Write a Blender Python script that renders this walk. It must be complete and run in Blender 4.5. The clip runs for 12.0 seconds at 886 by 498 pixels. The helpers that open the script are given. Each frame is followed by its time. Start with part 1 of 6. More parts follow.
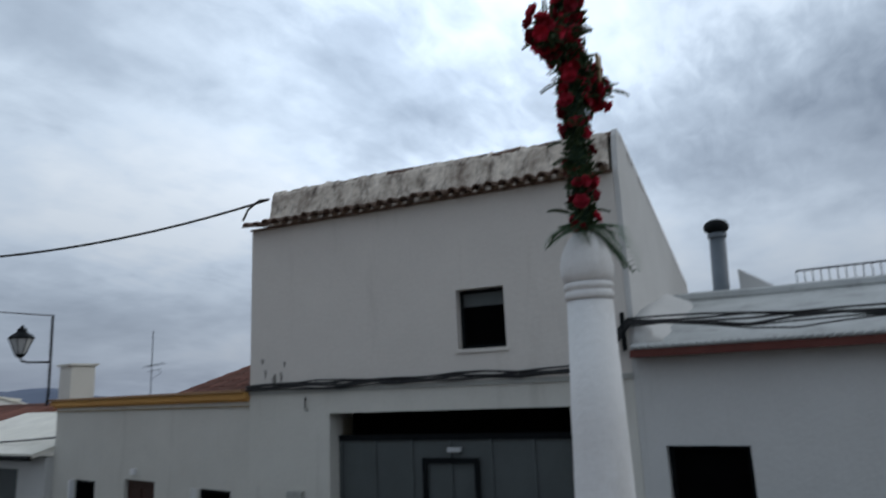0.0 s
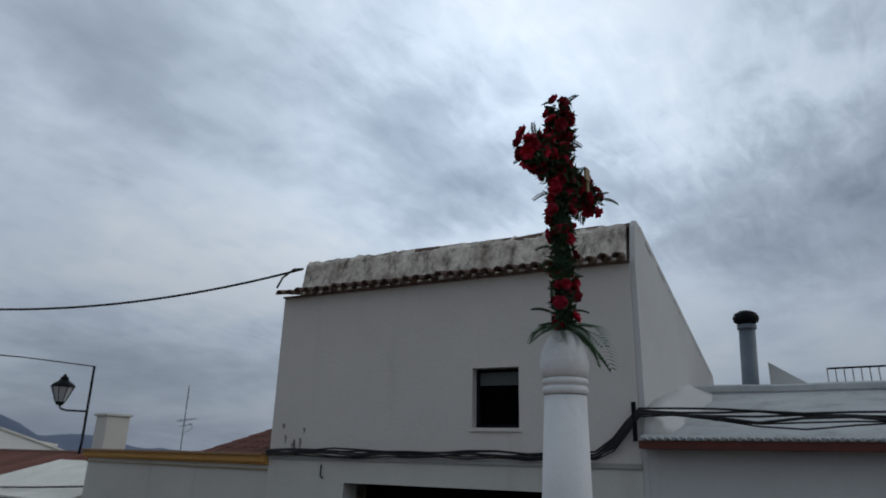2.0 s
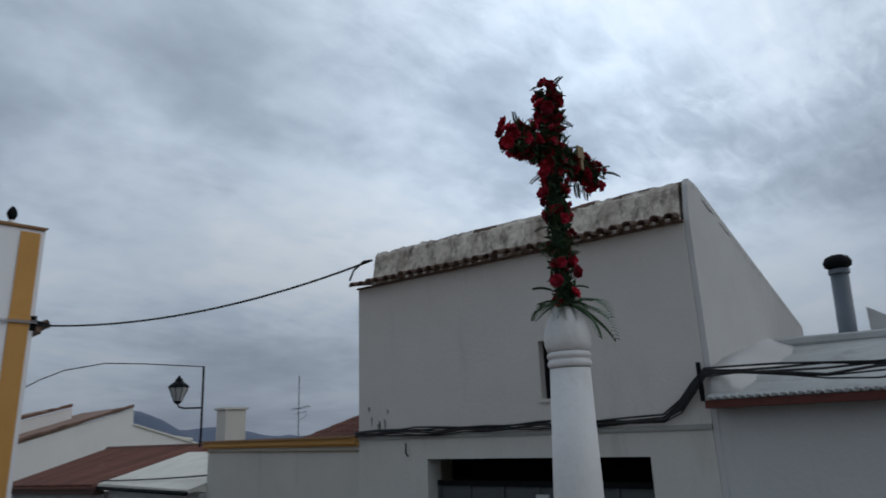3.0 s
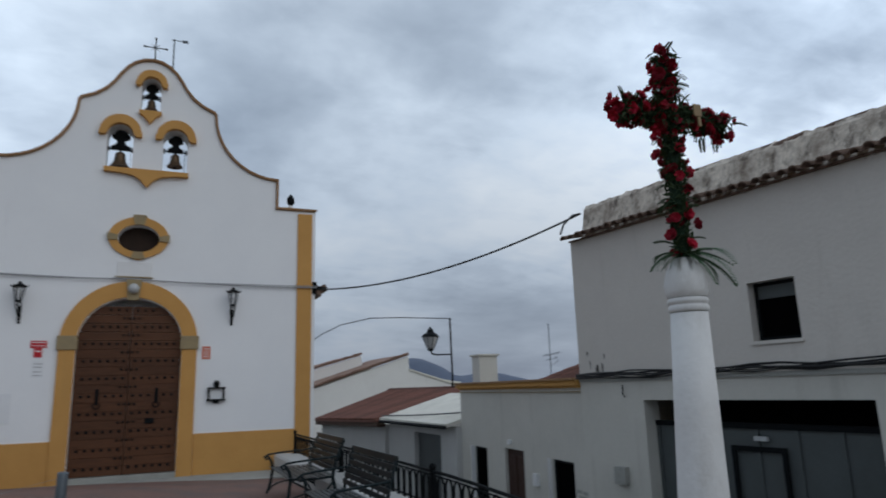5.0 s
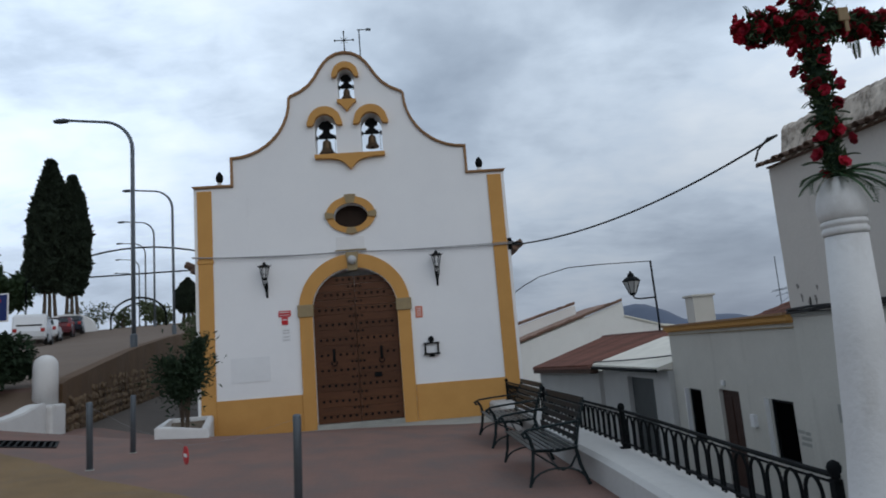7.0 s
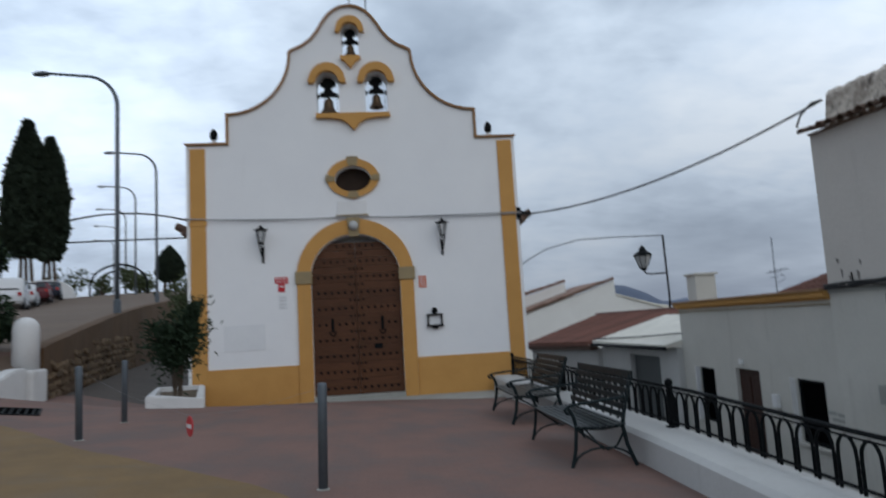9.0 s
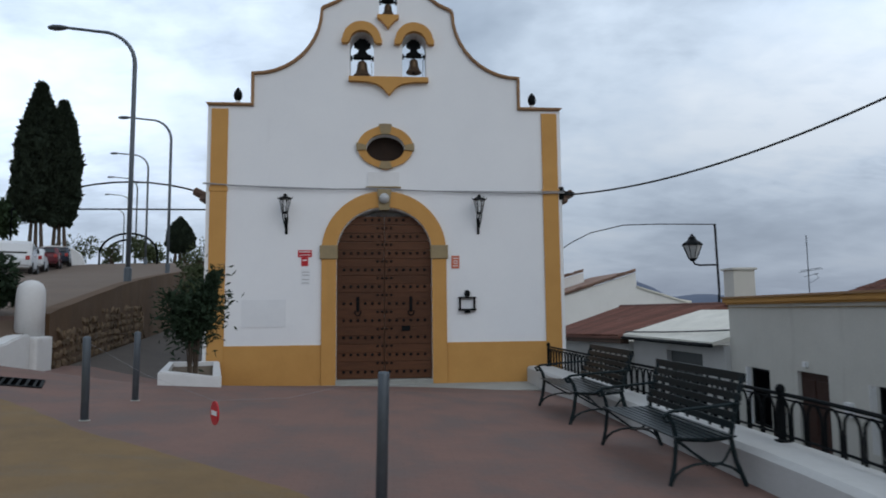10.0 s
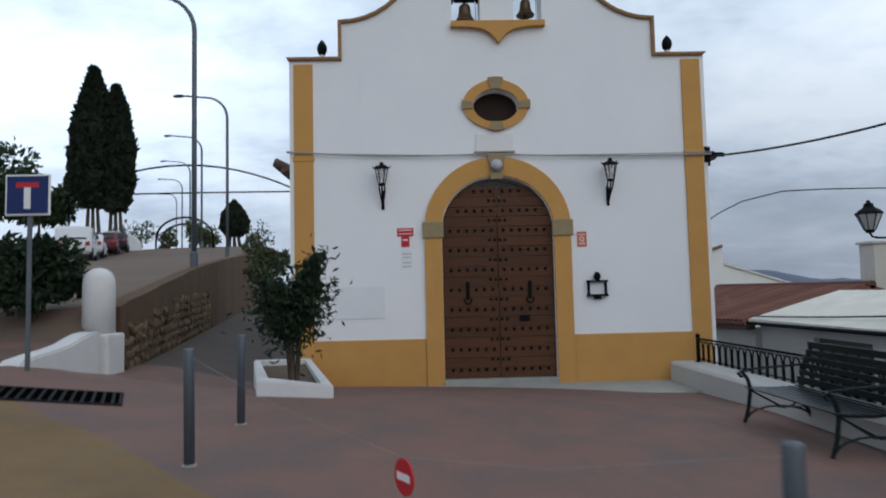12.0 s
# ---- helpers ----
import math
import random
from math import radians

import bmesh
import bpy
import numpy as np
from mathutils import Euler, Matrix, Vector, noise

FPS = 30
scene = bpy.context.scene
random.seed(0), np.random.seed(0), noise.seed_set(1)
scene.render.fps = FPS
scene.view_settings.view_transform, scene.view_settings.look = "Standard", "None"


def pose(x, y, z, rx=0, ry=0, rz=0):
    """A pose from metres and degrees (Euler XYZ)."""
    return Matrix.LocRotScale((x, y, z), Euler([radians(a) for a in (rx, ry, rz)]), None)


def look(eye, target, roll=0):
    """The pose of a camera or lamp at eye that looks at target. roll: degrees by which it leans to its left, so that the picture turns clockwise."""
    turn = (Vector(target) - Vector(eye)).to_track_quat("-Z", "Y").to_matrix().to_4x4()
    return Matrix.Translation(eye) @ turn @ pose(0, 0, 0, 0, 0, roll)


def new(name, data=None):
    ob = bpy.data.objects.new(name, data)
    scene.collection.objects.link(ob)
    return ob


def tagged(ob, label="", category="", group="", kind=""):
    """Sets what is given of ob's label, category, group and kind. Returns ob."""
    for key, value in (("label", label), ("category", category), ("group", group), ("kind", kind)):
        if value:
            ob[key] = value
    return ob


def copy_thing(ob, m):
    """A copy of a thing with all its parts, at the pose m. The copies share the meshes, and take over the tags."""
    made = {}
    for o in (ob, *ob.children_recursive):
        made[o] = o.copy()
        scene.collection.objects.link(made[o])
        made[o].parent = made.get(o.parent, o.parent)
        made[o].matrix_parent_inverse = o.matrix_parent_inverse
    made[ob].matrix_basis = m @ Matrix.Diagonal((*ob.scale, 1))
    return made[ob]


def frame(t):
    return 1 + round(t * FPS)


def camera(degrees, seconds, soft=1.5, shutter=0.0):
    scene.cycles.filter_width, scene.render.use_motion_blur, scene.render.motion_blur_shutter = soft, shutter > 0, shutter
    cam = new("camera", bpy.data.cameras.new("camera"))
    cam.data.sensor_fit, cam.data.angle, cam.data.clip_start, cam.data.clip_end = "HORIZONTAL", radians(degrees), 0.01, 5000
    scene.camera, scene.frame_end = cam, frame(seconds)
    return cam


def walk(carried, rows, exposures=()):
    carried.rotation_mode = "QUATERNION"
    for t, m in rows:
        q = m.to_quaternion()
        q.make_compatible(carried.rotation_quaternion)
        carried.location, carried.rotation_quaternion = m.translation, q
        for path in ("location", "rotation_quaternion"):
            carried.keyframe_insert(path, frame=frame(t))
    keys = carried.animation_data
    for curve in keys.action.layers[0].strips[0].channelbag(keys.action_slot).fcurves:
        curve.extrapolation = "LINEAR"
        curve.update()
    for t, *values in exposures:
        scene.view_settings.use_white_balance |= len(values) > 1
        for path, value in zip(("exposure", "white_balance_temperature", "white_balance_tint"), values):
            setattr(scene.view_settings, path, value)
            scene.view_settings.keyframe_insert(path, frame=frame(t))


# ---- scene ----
cam = camera(68.1, 12.0, soft=1.8, shutter=0.5)
PATH = [
    (0, (0.498, -14.814, 1.735), (2.159, -13.777, 2.143), -2.6),
    (0.5, (0.466, -14.876, 1.787), (2.159, -13.962, 2.333), -2.1),
    (1, (0.428, -14.917, 1.802), (2.061, -13.949, 2.432), -2.0),
    (1.5, (0.439, -15.045, 1.803), (2.052, -14.062, 2.46), -3.2),
    (2, (0.333, -15.268, 1.776), (1.879, -14.156, 2.388), 1.5),
    (2.5, (0.424, -15.585, 1.782), (1.883, -14.357, 2.385), -0.7),
    (3, (0.487, -15.891, 1.797), (1.864, -14.544, 2.337), -2.2),
    (3.5, (0.46, -16.207, 1.733), (1.685, -14.731, 2.297), -1.3),
    (3.7, (0.461, -16.336, 1.728), (1.592, -14.768, 2.242), -0.3),
    (5.3, (0.745, -17.11, 1.696), (1.373, -15.259, 2.123), -3.1),
    (5.5, (0.8, -17.182, 1.689), (1.309, -15.299, 2.133), -3.8),
    (6, (0.942, -17.336, 1.656), (1.236, -15.407, 2.093), -1.6),
    (6.2, (0.993, -17.378, 1.645), (1.193, -15.435, 2.003), -1.5),
    (6.5, (1.059, -17.427, 1.632), (1.256, -15.463, 1.955), -1.5),
    (6.7, (1.062, -17.446, 1.633), (1.253, -15.479, 1.961), -2.6),
    (7, (1.055, -17.474, 1.635), (1.202, -15.503, 1.94), -4.6),
    (7.2, (1.012, -17.528, 1.635), (1.13, -15.563, 1.986), -4.2),
    (8.8, (0.613, -16.833, 1.553), (0.681, -14.852, 1.822), -3.0),
    (9, (0.494, -16.624, 1.562), (0.692, -14.647, 1.794), -3.3),
    (9.2, (0.4, -16.428, 1.56), (0.622, -14.45, 1.733), -3.6),
    (9.5, (0.249, -16.104, 1.556), (0.475, -14.125, 1.735), -4.0),
    (10, (-0.058, -15.403, 1.552), (0.116, -13.42, 1.74), -0.6),
    (10.5, (-0.338, -14.825, 1.58), (-0.176, -12.834, 1.693), 0.1),
    (11, (-0.694, -14.119, 1.624), (-0.594, -12.126, 1.757), -0.6),
    (11.5, (-1.085, -13.6, 1.63), (-1.064, -11.602, 1.697), -0.3),
    (12, (-1.487, -12.977, 1.722), (-1.441, -10.982, 1.851), -1.3),
]
walk(cam, [(t, look(eye, target, roll)) for t, eye, target, roll in PATH], [(0.0, -0.16), (0.5, -0.40), (1.5, -0.58), (2.5, -0.56), (3.5, -0.46), (5.5, -0.24), (6.0, -0.40), (6.5, -0.22), (7.2, -0.18), (9.0, -0.12), (9.6, -0.08), (12.0, 0.04)])

# ---- world and sun ----
world = bpy.data.worlds.new("world")
scene.world = world
world.use_nodes = True
wn, wl = world.node_tree.nodes, world.node_tree.links
wn.clear()


def node(tree, kind, **inputs):
    n = tree.nodes.new(kind)
    for key, value in inputs.items():
        n.inputs[key.replace("_", " ")].default_value = value
    return n


def math_node(tree, op, a, b=0.0, clamp=False):
    n = tree.nodes.new("ShaderNodeMath")
    n.operation, n.use_clamp = op, clamp
    for i, v in enumerate((a, b)):
        if isinstance(v, (int, float)):
            n.inputs[i].default_value = v
        else:
            tree.links.new(v, n.inputs[i])
    return n.outputs[0]


def mix_node(tree, fac, a, b):
    n = tree.nodes.new("ShaderNodeMix")
    n.data_type = "RGBA"
    for i, v in ((0, fac), (6, a), (7, b)):
        if isinstance(v, (int, float, tuple)):
            n.inputs[i].default_value = v if isinstance(v, (int, float)) else (*v[:3], 1)
        else:
            tree.links.new(v, n.inputs[i])
    return n.outputs[2]


def ramp_node(tree, fac, stops):
    n = tree.nodes.new("ShaderNodeValToRGB")
    els = n.color_ramp.elements
    while len(els) < len(stops):
        els.new(0.5)
    for e, (p, c) in zip(els, stops):
        e.position, e.color = p, (*c, 1)
    tree.links.new(fac, n.inputs[0])
    return n.outputs[0]


def build_sky():
    t = world.node_tree
    sky = t.nodes.new("ShaderNodeTexSky")
    sky.sky_type, sky.sun_disc = "NISHITA", False
    sky.sun_elevation, sky.sun_rotation = radians(32), radians(147)
    sky.air_density, sky.dust_density = 1.4, 3.0
    co = t.nodes.new("ShaderNodeTexCoord")
    sep = t.nodes.new("ShaderNodeSeparateXYZ")
    t.links.new(co.outputs["Generated"], sep.inputs[0])
    # the cloud deck is a flat layer high above: its pattern shrinks towards the horizon
    h = math_node(t, "ADD", math_node(t, "MAXIMUM", sep.outputs[2], 0.0), 0.25)
    comb = t.nodes.new("ShaderNodeCombineXYZ")
    t.links.new(math_node(t, "DIVIDE", sep.outputs[0], h), comb.inputs[0])
    t.links.new(math_node(t, "DIVIDE", sep.outputs[1], h), comb.inputs[1])
    big = node(t, "ShaderNodeTexNoise", Scale=0.95, Detail=5.0, Roughness=0.48, Distortion=0.15)
    t.links.new(comb.outputs[0], big.inputs["Vector"])
    fine = node(t, "ShaderNodeTexNoise", Scale=5.2, Detail=5.0, Roughness=0.55, Distortion=0.2)
    t.links.new(comb.outputs[0], fine.inputs["Vector"])
    # rows of small ripples where the deck is thinner
    turn = t.nodes.new("ShaderNodeMapping")
    turn.inputs["Rotation"].default_value = (0, 0, 0.6)
    turn.inputs["Scale"].default_value = (1.0, 2.2, 1.0)
    t.links.new(comb.outputs[0], turn.inputs["Vector"])
    ripple = node(t, "ShaderNodeTexNoise", Scale=7.5, Detail=4.0, Roughness=0.6, Distortion=0.5)
    t.links.new(turn.outputs[0], ripple.inputs["Vector"])
    patch = node(t, "ShaderNodeTexNoise", Scale=0.8, Detail=2.0)
    patch.noise_dimensions = "4D"
    patch.inputs["W"].default_value = 4.3
    t.links.new(comb.outputs[0], patch.inputs["Vector"])
    amount = math_node(t, "MULTIPLY", math_node(t, "SUBTRACT", patch.outputs[0], 0.40, True), 2.2, True)
    waves = math_node(t, "MULTIPLY", math_node(t, "MULTIPLY", math_node(t, "SUBTRACT", ripple.outputs[0], 0.5), amount), 0.36)
    mass = math_node(t, "ADD", waves, math_node(t, "ADD", math_node(t, "MULTIPLY", big.outputs[0], 0.83), math_node(t, "MULTIPLY", fine.outputs[0], 0.17)))
    cloud = ramp_node(t, mass, [(0.37, (0.92, 1.02, 1.13)), (0.465, (0.72, 0.85, 1.01)), (0.54, (0.50, 0.605, 0.745)), (0.70, (0.20, 0.26, 0.355))])
    lit = t.nodes.new("ShaderNodeVectorMath")
    lit.operation = "SCALE"
    lit.inputs["Scale"].default_value = 0.08
    t.links.new(sky.outputs[0], lit.inputs[0])
    # brighter haze low in the sky
    low = math_node(t, "MULTIPLY", math_node(t, "SUBTRACT", 1.0, math_node(t, "MULTIPLY", math_node(t, "MAXIMUM", sep.outputs[2], 0.0), 2.4), True), 0.84)
    cover = mix_node(t, low, cloud, (0.28, 0.327, 0.415))
    both = mix_node(t, 0.92, lit.outputs[0], cover)
    # the cloud deck thins and brightens low in the west
    dot = t.nodes.new("ShaderNodeVectorMath")
    dot.operation = "DOT_PRODUCT"
    t.links.new(co.outputs["Generated"], dot.inputs[0])
    dot.inputs[1].default_value = (-0.60, 0.79, 0.12)
    glow = math_node(t, "MULTIPLY", math_node(t, "POWER", math_node(t, "MAXIMUM", dot.outputs["Value"], 0.0), 7.0), 0.82)
    # and stands thinner and brighter half way up in the east
    east = t.nodes.new("ShaderNodeVectorMath")
    east.operation = "DOT_PRODUCT"
    t.links.new(co.outputs["Generated"], east.inputs[0])
    east.inputs[1].default_value = (0.74, 0.45, 0.50)
    thin = math_node(t, "MULTIPLY", math_node(t, "POWER", math_node(t, "MAXIMUM", east.outputs["Value"], 0.0), 16.0), 0.60)
    side = math_node(t, "ADD", math_node(t, "MULTIPLY", sep.outputs[0], 0.03), thin)
    bg = t.nodes.new("ShaderNodeBackground")
    t.links.new(math_node(t, "MULTIPLY", math_node(t, "ADD", math_node(t, "ADD", glow, side), 0.97), SKY_STRENGTH), bg.inputs["Strength"])
    t.links.new(both, bg.inputs[0])
    out = t.nodes.new("ShaderNodeOutputWorld")
    t.links.new(bg.outputs[0], out.inputs[0])


SKY_STRENGTH = 1.0
build_sky()
sun = new("sun", bpy.data.lights.new("sun", "SUN"))
sun.data.energy, sun.data.angle, sun.data.color = 0.6, radians(60), (1.0, 0.98, 0.96)
sun.matrix_world = look((7, -11, 8), (0, 0, 0))

# ---- materials ----


def mat(name, c1, c2, scale=3.0, rough=0.8, bump=0.15, bump_scale=60.0, metal=0.0, stain=None, stain_scale=(0.8, 0.8, 0.12), stain_at=0.58, vary=0.0, stretch=(1, 1, 1), spec=0.3):
    """Two tones mixed by noise, grain as bump, and streaky stains."""
    m = bpy.data.materials.new(name)
    m.use_nodes = True
    t = m.node_tree
    b = t.nodes["Principled BSDF"]
    co = t.nodes.new("ShaderNodeTexCoord")
    mp = t.nodes.new("ShaderNodeMapping")
    mp.inputs["Scale"].default_value = stretch
    t.links.new(co.outputs["Object"], mp.inputs[0])
    n1 = node(t, "ShaderNodeTexNoise", Scale=scale, Detail=6.0, Roughness=0.65)
    t.links.new(mp.outputs[0], n1.inputs["Vector"])
    n2 = node(t, "ShaderNodeTexNoise", Scale=bump_scale, Detail=4.0, Roughness=0.6)
    t.links.new(mp.outputs[0], n2.inputs["Vector"])
    f = math_node(t, "ADD", math_node(t, "MULTIPLY", math_node(t, "SUBTRACT", n1.outputs[0], 0.3), 1.9), math_node(t, "MULTIPLY", math_node(t, "SUBTRACT", n2.outputs[0], 0.5), 0.7), True)
    col = mix_node(t, f, c1, c2)
    if stain:
        sm = t.nodes.new("ShaderNodeMapping")
        sm.inputs["Scale"].default_value = stain_scale
        t.links.new(co.outputs["Object"], sm.inputs[0])
        n3 = node(t, "ShaderNodeTexNoise", Scale=2.5, Detail=8.0, Roughness=0.7)
        t.links.new(sm.outputs[0], n3.inputs["Vector"])
        sf = math_node(t, "MULTIPLY", math_node(t, "SUBTRACT", n3.outputs[0], stain_at), 5.0, True)
        col = mix_node(t, math_node(t, "MULTIPLY", sf, stain[3]), col, stain[:3])
    if vary:
        oi = t.nodes.new("ShaderNodeObjectInfo")
        hs = t.nodes.new("ShaderNodeHueSaturation")
        t.links.new(math_node(t, "ADD", math_node(t, "MULTIPLY", oi.outputs["Random"], 2 * vary), 1 - vary), hs.inputs["Value"])
        t.links.new(col, hs.inputs["Color"])
        col = hs.outputs[0]
    t.links.new(col, b.inputs["Base Color"])
    b.inputs["Metallic"].default_value = metal
    b.inputs["Specular IOR Level"].default_value = spec
    t.links.new(math_node(t, "ADD", math_node(t, "MULTIPLY", n2.outputs[0], 0.2), rough - 0.1, True), b.inputs["Roughness"])
    if bump:
        bp = node(t, "ShaderNodeBump", Strength=bump, Distance=0.02)
        t.links.new(n2.outputs[0], bp.inputs["Height"])
        t.links.new(bp.outputs[0], b.inputs["Normal"])
    return m


def paving_mat(name, c1, c2, joint, size, blotch):
    """Small pavers: joints and tone per brick, with large worn patches."""
    m = mat(name, c1, c2, scale=1.1, rough=0.85, bump=0.0, stain=blotch, stain_scale=(0.45, 0.45, 0.45), stain_at=0.46)
    t = m.node_tree
    b = t.nodes["Principled BSDF"]
    co = t.nodes.new("ShaderNodeTexCoord")
    br = t.nodes.new("ShaderNodeTexBrick")
    br.inputs["Scale"].default_value = 1.0
    br.inputs["Brick Width"].default_value, br.inputs["Row Height"].default_value = size
    br.inputs["Mortar Size"].default_value = 0.006
    br.inputs["Color1"].default_value, br.inputs["Color2"].default_value = (0.94, 0.94, 0.94, 1), (1.03, 1.02, 1.02, 1)
    br.inputs["Mortar"].default_value = (*joint, 1)
    t.links.new(co.outputs["Object"], br.inputs["Vector"])
    old = b.inputs["Base Color"].links[0].from_socket
    mx = t.nodes.new("ShaderNodeMix")
    mx.data_type, mx.blend_type = "RGBA", "MULTIPLY"
    mx.inputs[0].default_value = 0.45
    t.links.new(old, mx.inputs[6])
    t.links.new(br.outputs[0], mx.inputs[7])
    t.links.new(mx.outputs[2], b.inputs["Base Color"])
    bp = node(t, "ShaderNodeBump", Strength=0.25, Distance=0.01)
    t.links.new(br.outputs[0], bp.inputs["Height"])
    t.links.new(bp.outputs[0], b.inputs["Normal"])
    return m


def glass_mat(name, tint, rough):
    m = bpy.data.materials.new(name)
    m.use_nodes = True
    b = m.node_tree.nodes["Principled BSDF"]
    b.inputs["Base Color"].default_value = (*tint, 1)
    b.inputs["Roughness"].default_value = rough
    b.inputs["Specular IOR Level"].default_value = 0.5
    return m


WHITE = mat("white_limewash", (0.66, 0.66, 0.655), (0.57, 0.57, 0.565), 1.2, 0.9, 0.3, 22, stain=(0.38, 0.36, 0.33, 0.5), stain_scale=(1.0, 1.0, 0.5), stain_at=0.57)
HOUSE_WHITE = mat("greyed_white_house_wash", (0.51, 0.505, 0.49), (0.44, 0.435, 0.42), 0.8, 0.9, 0.25, 20, stain=(0.36, 0.35, 0.33, 0.4), stain_at=0.56)
CHAPEL_WHITE = mat("white_chapel_paint", (0.82, 0.83, 0.84), (0.76, 0.77, 0.79), 0.6, 0.85, 0.18, 22, stain=(0.60, 0.60, 0.60, 0.25), stain_at=0.62)
CREAM = mat("off_white_house_plaster", (0.59, 0.55, 0.505), (0.52, 0.485, 0.445), 0.7, 0.9, 0.25, 18, stain=(0.38, 0.35, 0.31, 0.45), stain_at=0.56)
DIRTY = mat("weathered_limewashed_parapet", (0.80, 0.72, 0.62), (0.10, 0.065, 0.045), 2.6, 0.95, 0.8, 14, stain=(0.05, 0.035, 0.028, 0.95), stain_scale=(2.6, 2.6, 1.2), stain_at=0.49)
YELLOW = mat("ochre_yellow_paint", (0.56, 0.30, 0.090), (0.49, 0.255, 0.075), 1.5, 0.8, 0.18, 30, stain=(0.33, 0.21, 0.08, 0.4), stain_at=0.6)
COPING = mat("ochre_brick_coping", (0.34, 0.20, 0.10), (0.24, 0.14, 0.08), 5, 0.85, 0.3, 30)
STONE = mat("grey_ochre_stone", (0.33, 0.255, 0.14), (0.24, 0.19, 0.12), 6, 0.85, 0.4, 40)
WOOD = mat("dark_brown_door_wood", (0.105, 0.040, 0.016), (0.052, 0.021, 0.009), 3, 0.6, 0.3, 20, stretch=(1, 1, 9), vary=0.15)
WOOD2 = mat("brown_house_door_wood", (0.045, 0.016, 0.009), (0.024, 0.010, 0.007), 3, 0.6, 0.3, 20, stretch=(6, 6, 1))
IRON = mat("black_painted_iron", (0.004, 0.005, 0.006), (0.008, 0.010, 0.011), 8, 0.65, 0.15, 80, metal=0.0, spec=0.08)
BENCH = mat("dark_green_black_bench_iron", (0.004, 0.011, 0.013), (0.007, 0.016, 0.019), 6, 0.38, 0.06, 80, spec=0.24)
# brown-black that paints the chapel's dark inside onto the oculus pane
INTERIORPANE = mat("brown_dark_interior_pane", (0.035, 0.022, 0.016), (0.022, 0.015, 0.012), 5, 0.6, 0.1, 30, spec=0.1)
WARM_WHITE = mat("warm_white_house_wash", (0.56, 0.54, 0.49), (0.48, 0.465, 0.42), 0.8, 0.9, 0.25, 20, stain=(0.34, 0.32, 0.28, 0.5), stain_at=0.55)
BRIGHT_WHITE = mat("bright_white_gable_wash", (0.78, 0.77, 0.74), (0.70, 0.69, 0.66), 0.6, 0.9, 0.2, 16, stain=(0.5, 0.48, 0.44, 0.4), stain_at=0.58)
STEEL = mat("weathered_galvanised_steel", (0.12, 0.14, 0.16), (0.085, 0.10, 0.115), 6, 0.5, 0.12, 60, metal=0.5)
GALV = mat("galvanised_lamp_column", (0.13, 0.15, 0.17), (0.09, 0.105, 0.12), 2, 0.5, 0.1, 40, metal=0.4)
BRONZE = mat("bell_bronze", (0.13, 0.085, 0.05), (0.07, 0.05, 0.035), 6, 0.45, 0.15, 50, metal=0.8)
# near-black without gloss: paints the shade inside openings
DARK = mat("black_painted_interior_shade", (0.003, 0.003, 0.0035), (0.002, 0.002, 0.002), 3, 0.95, 0.0, spec=0.0)
GARAGE = mat("grey_green_metal_door", (0.075, 0.085, 0.085), (0.06, 0.067, 0.068), 2, 0.55, 0.1, 30)
TILE = mat("terracotta_roof_tile", (0.165, 0.068, 0.048), (0.105, 0.048, 0.036), 5, 0.85, 0.3, 30, vary=0.25)
OLDTILE = mat("old_mossy_eave_tile", (0.14, 0.085, 0.06), (0.075, 0.055, 0.045), 9, 0.9, 0.4, 40, vary=0.3)
FASCIA = mat("oxblood_painted_fascia", (0.11, 0.030, 0.022), (0.075, 0.022, 0.017), 3, 0.7, 0.2, 40)
WHITEROOF = mat("whitewashed_roof", (0.74, 0.71, 0.63), (0.58, 0.555, 0.49), 1.4, 0.9, 0.3, 18, stain=(0.26, 0.25, 0.23, 0.45), stain_scale=(1, 1, 1), stain_at=0.57)
GREYROOF = mat("grey_weathered_tile_roof", (0.42, 0.43, 0.42), (0.30, 0.31, 0.305), 1.8, 0.9, 0.35, 18, stain=(0.16, 0.16, 0.15, 0.55), stain_scale=(1, 1, 1), stain_at=0.52)
CABLE = mat("black_cable", (0.015, 0.015, 0.016), (0.03, 0.03, 0.031), 10, 0.6, 0.0)
GREYCABLE = mat("grey_painted_cable", (0.33, 0.33, 0.34), (0.24, 0.24, 0.25), 10, 0.7, 0.0)
REDSIGN = mat("red_sign_enamel", (0.52, 0.022, 0.03), (0.44, 0.02, 0.027), 3, 0.4, 0.0)
ORANGESIGN = mat("faded_red_sign", (0.60, 0.15, 0.075), (0.52, 0.13, 0.07), 3, 0.5, 0.0)
BLUESIGN = mat("blue_sign_enamel", (0.012, 0.026, 0.13), (0.01, 0.022, 0.10), 3, 0.35, 0.0)
SIGNWHITE = mat("white_sign_enamel", (0.75, 0.75, 0.75), (0.68, 0.68, 0.68), 3, 0.4, 0.0)
PAPER = mat("weathered_white_board", (0.76, 0.775, 0.79), (0.70, 0.715, 0.735), 2, 0.7, 0.05)
PAVING = paving_mat("red_brown_concrete_pavers", (0.195, 0.112, 0.090), (0.140, 0.088, 0.075), (0.80, 0.79, 0.78), (0.20, 0.10), (0.118, 0.098, 0.092, 0.75))
ROADTAN = mat("tan_coloured_concrete", (0.205, 0.130, 0.058), (0.13, 0.086, 0.044), 1.3, 0.9, 0.35, 45, stain=(0.14, 0.115, 0.085, 0.6), stain_scale=(0.5, 0.9, 0.5), stain_at=0.52)
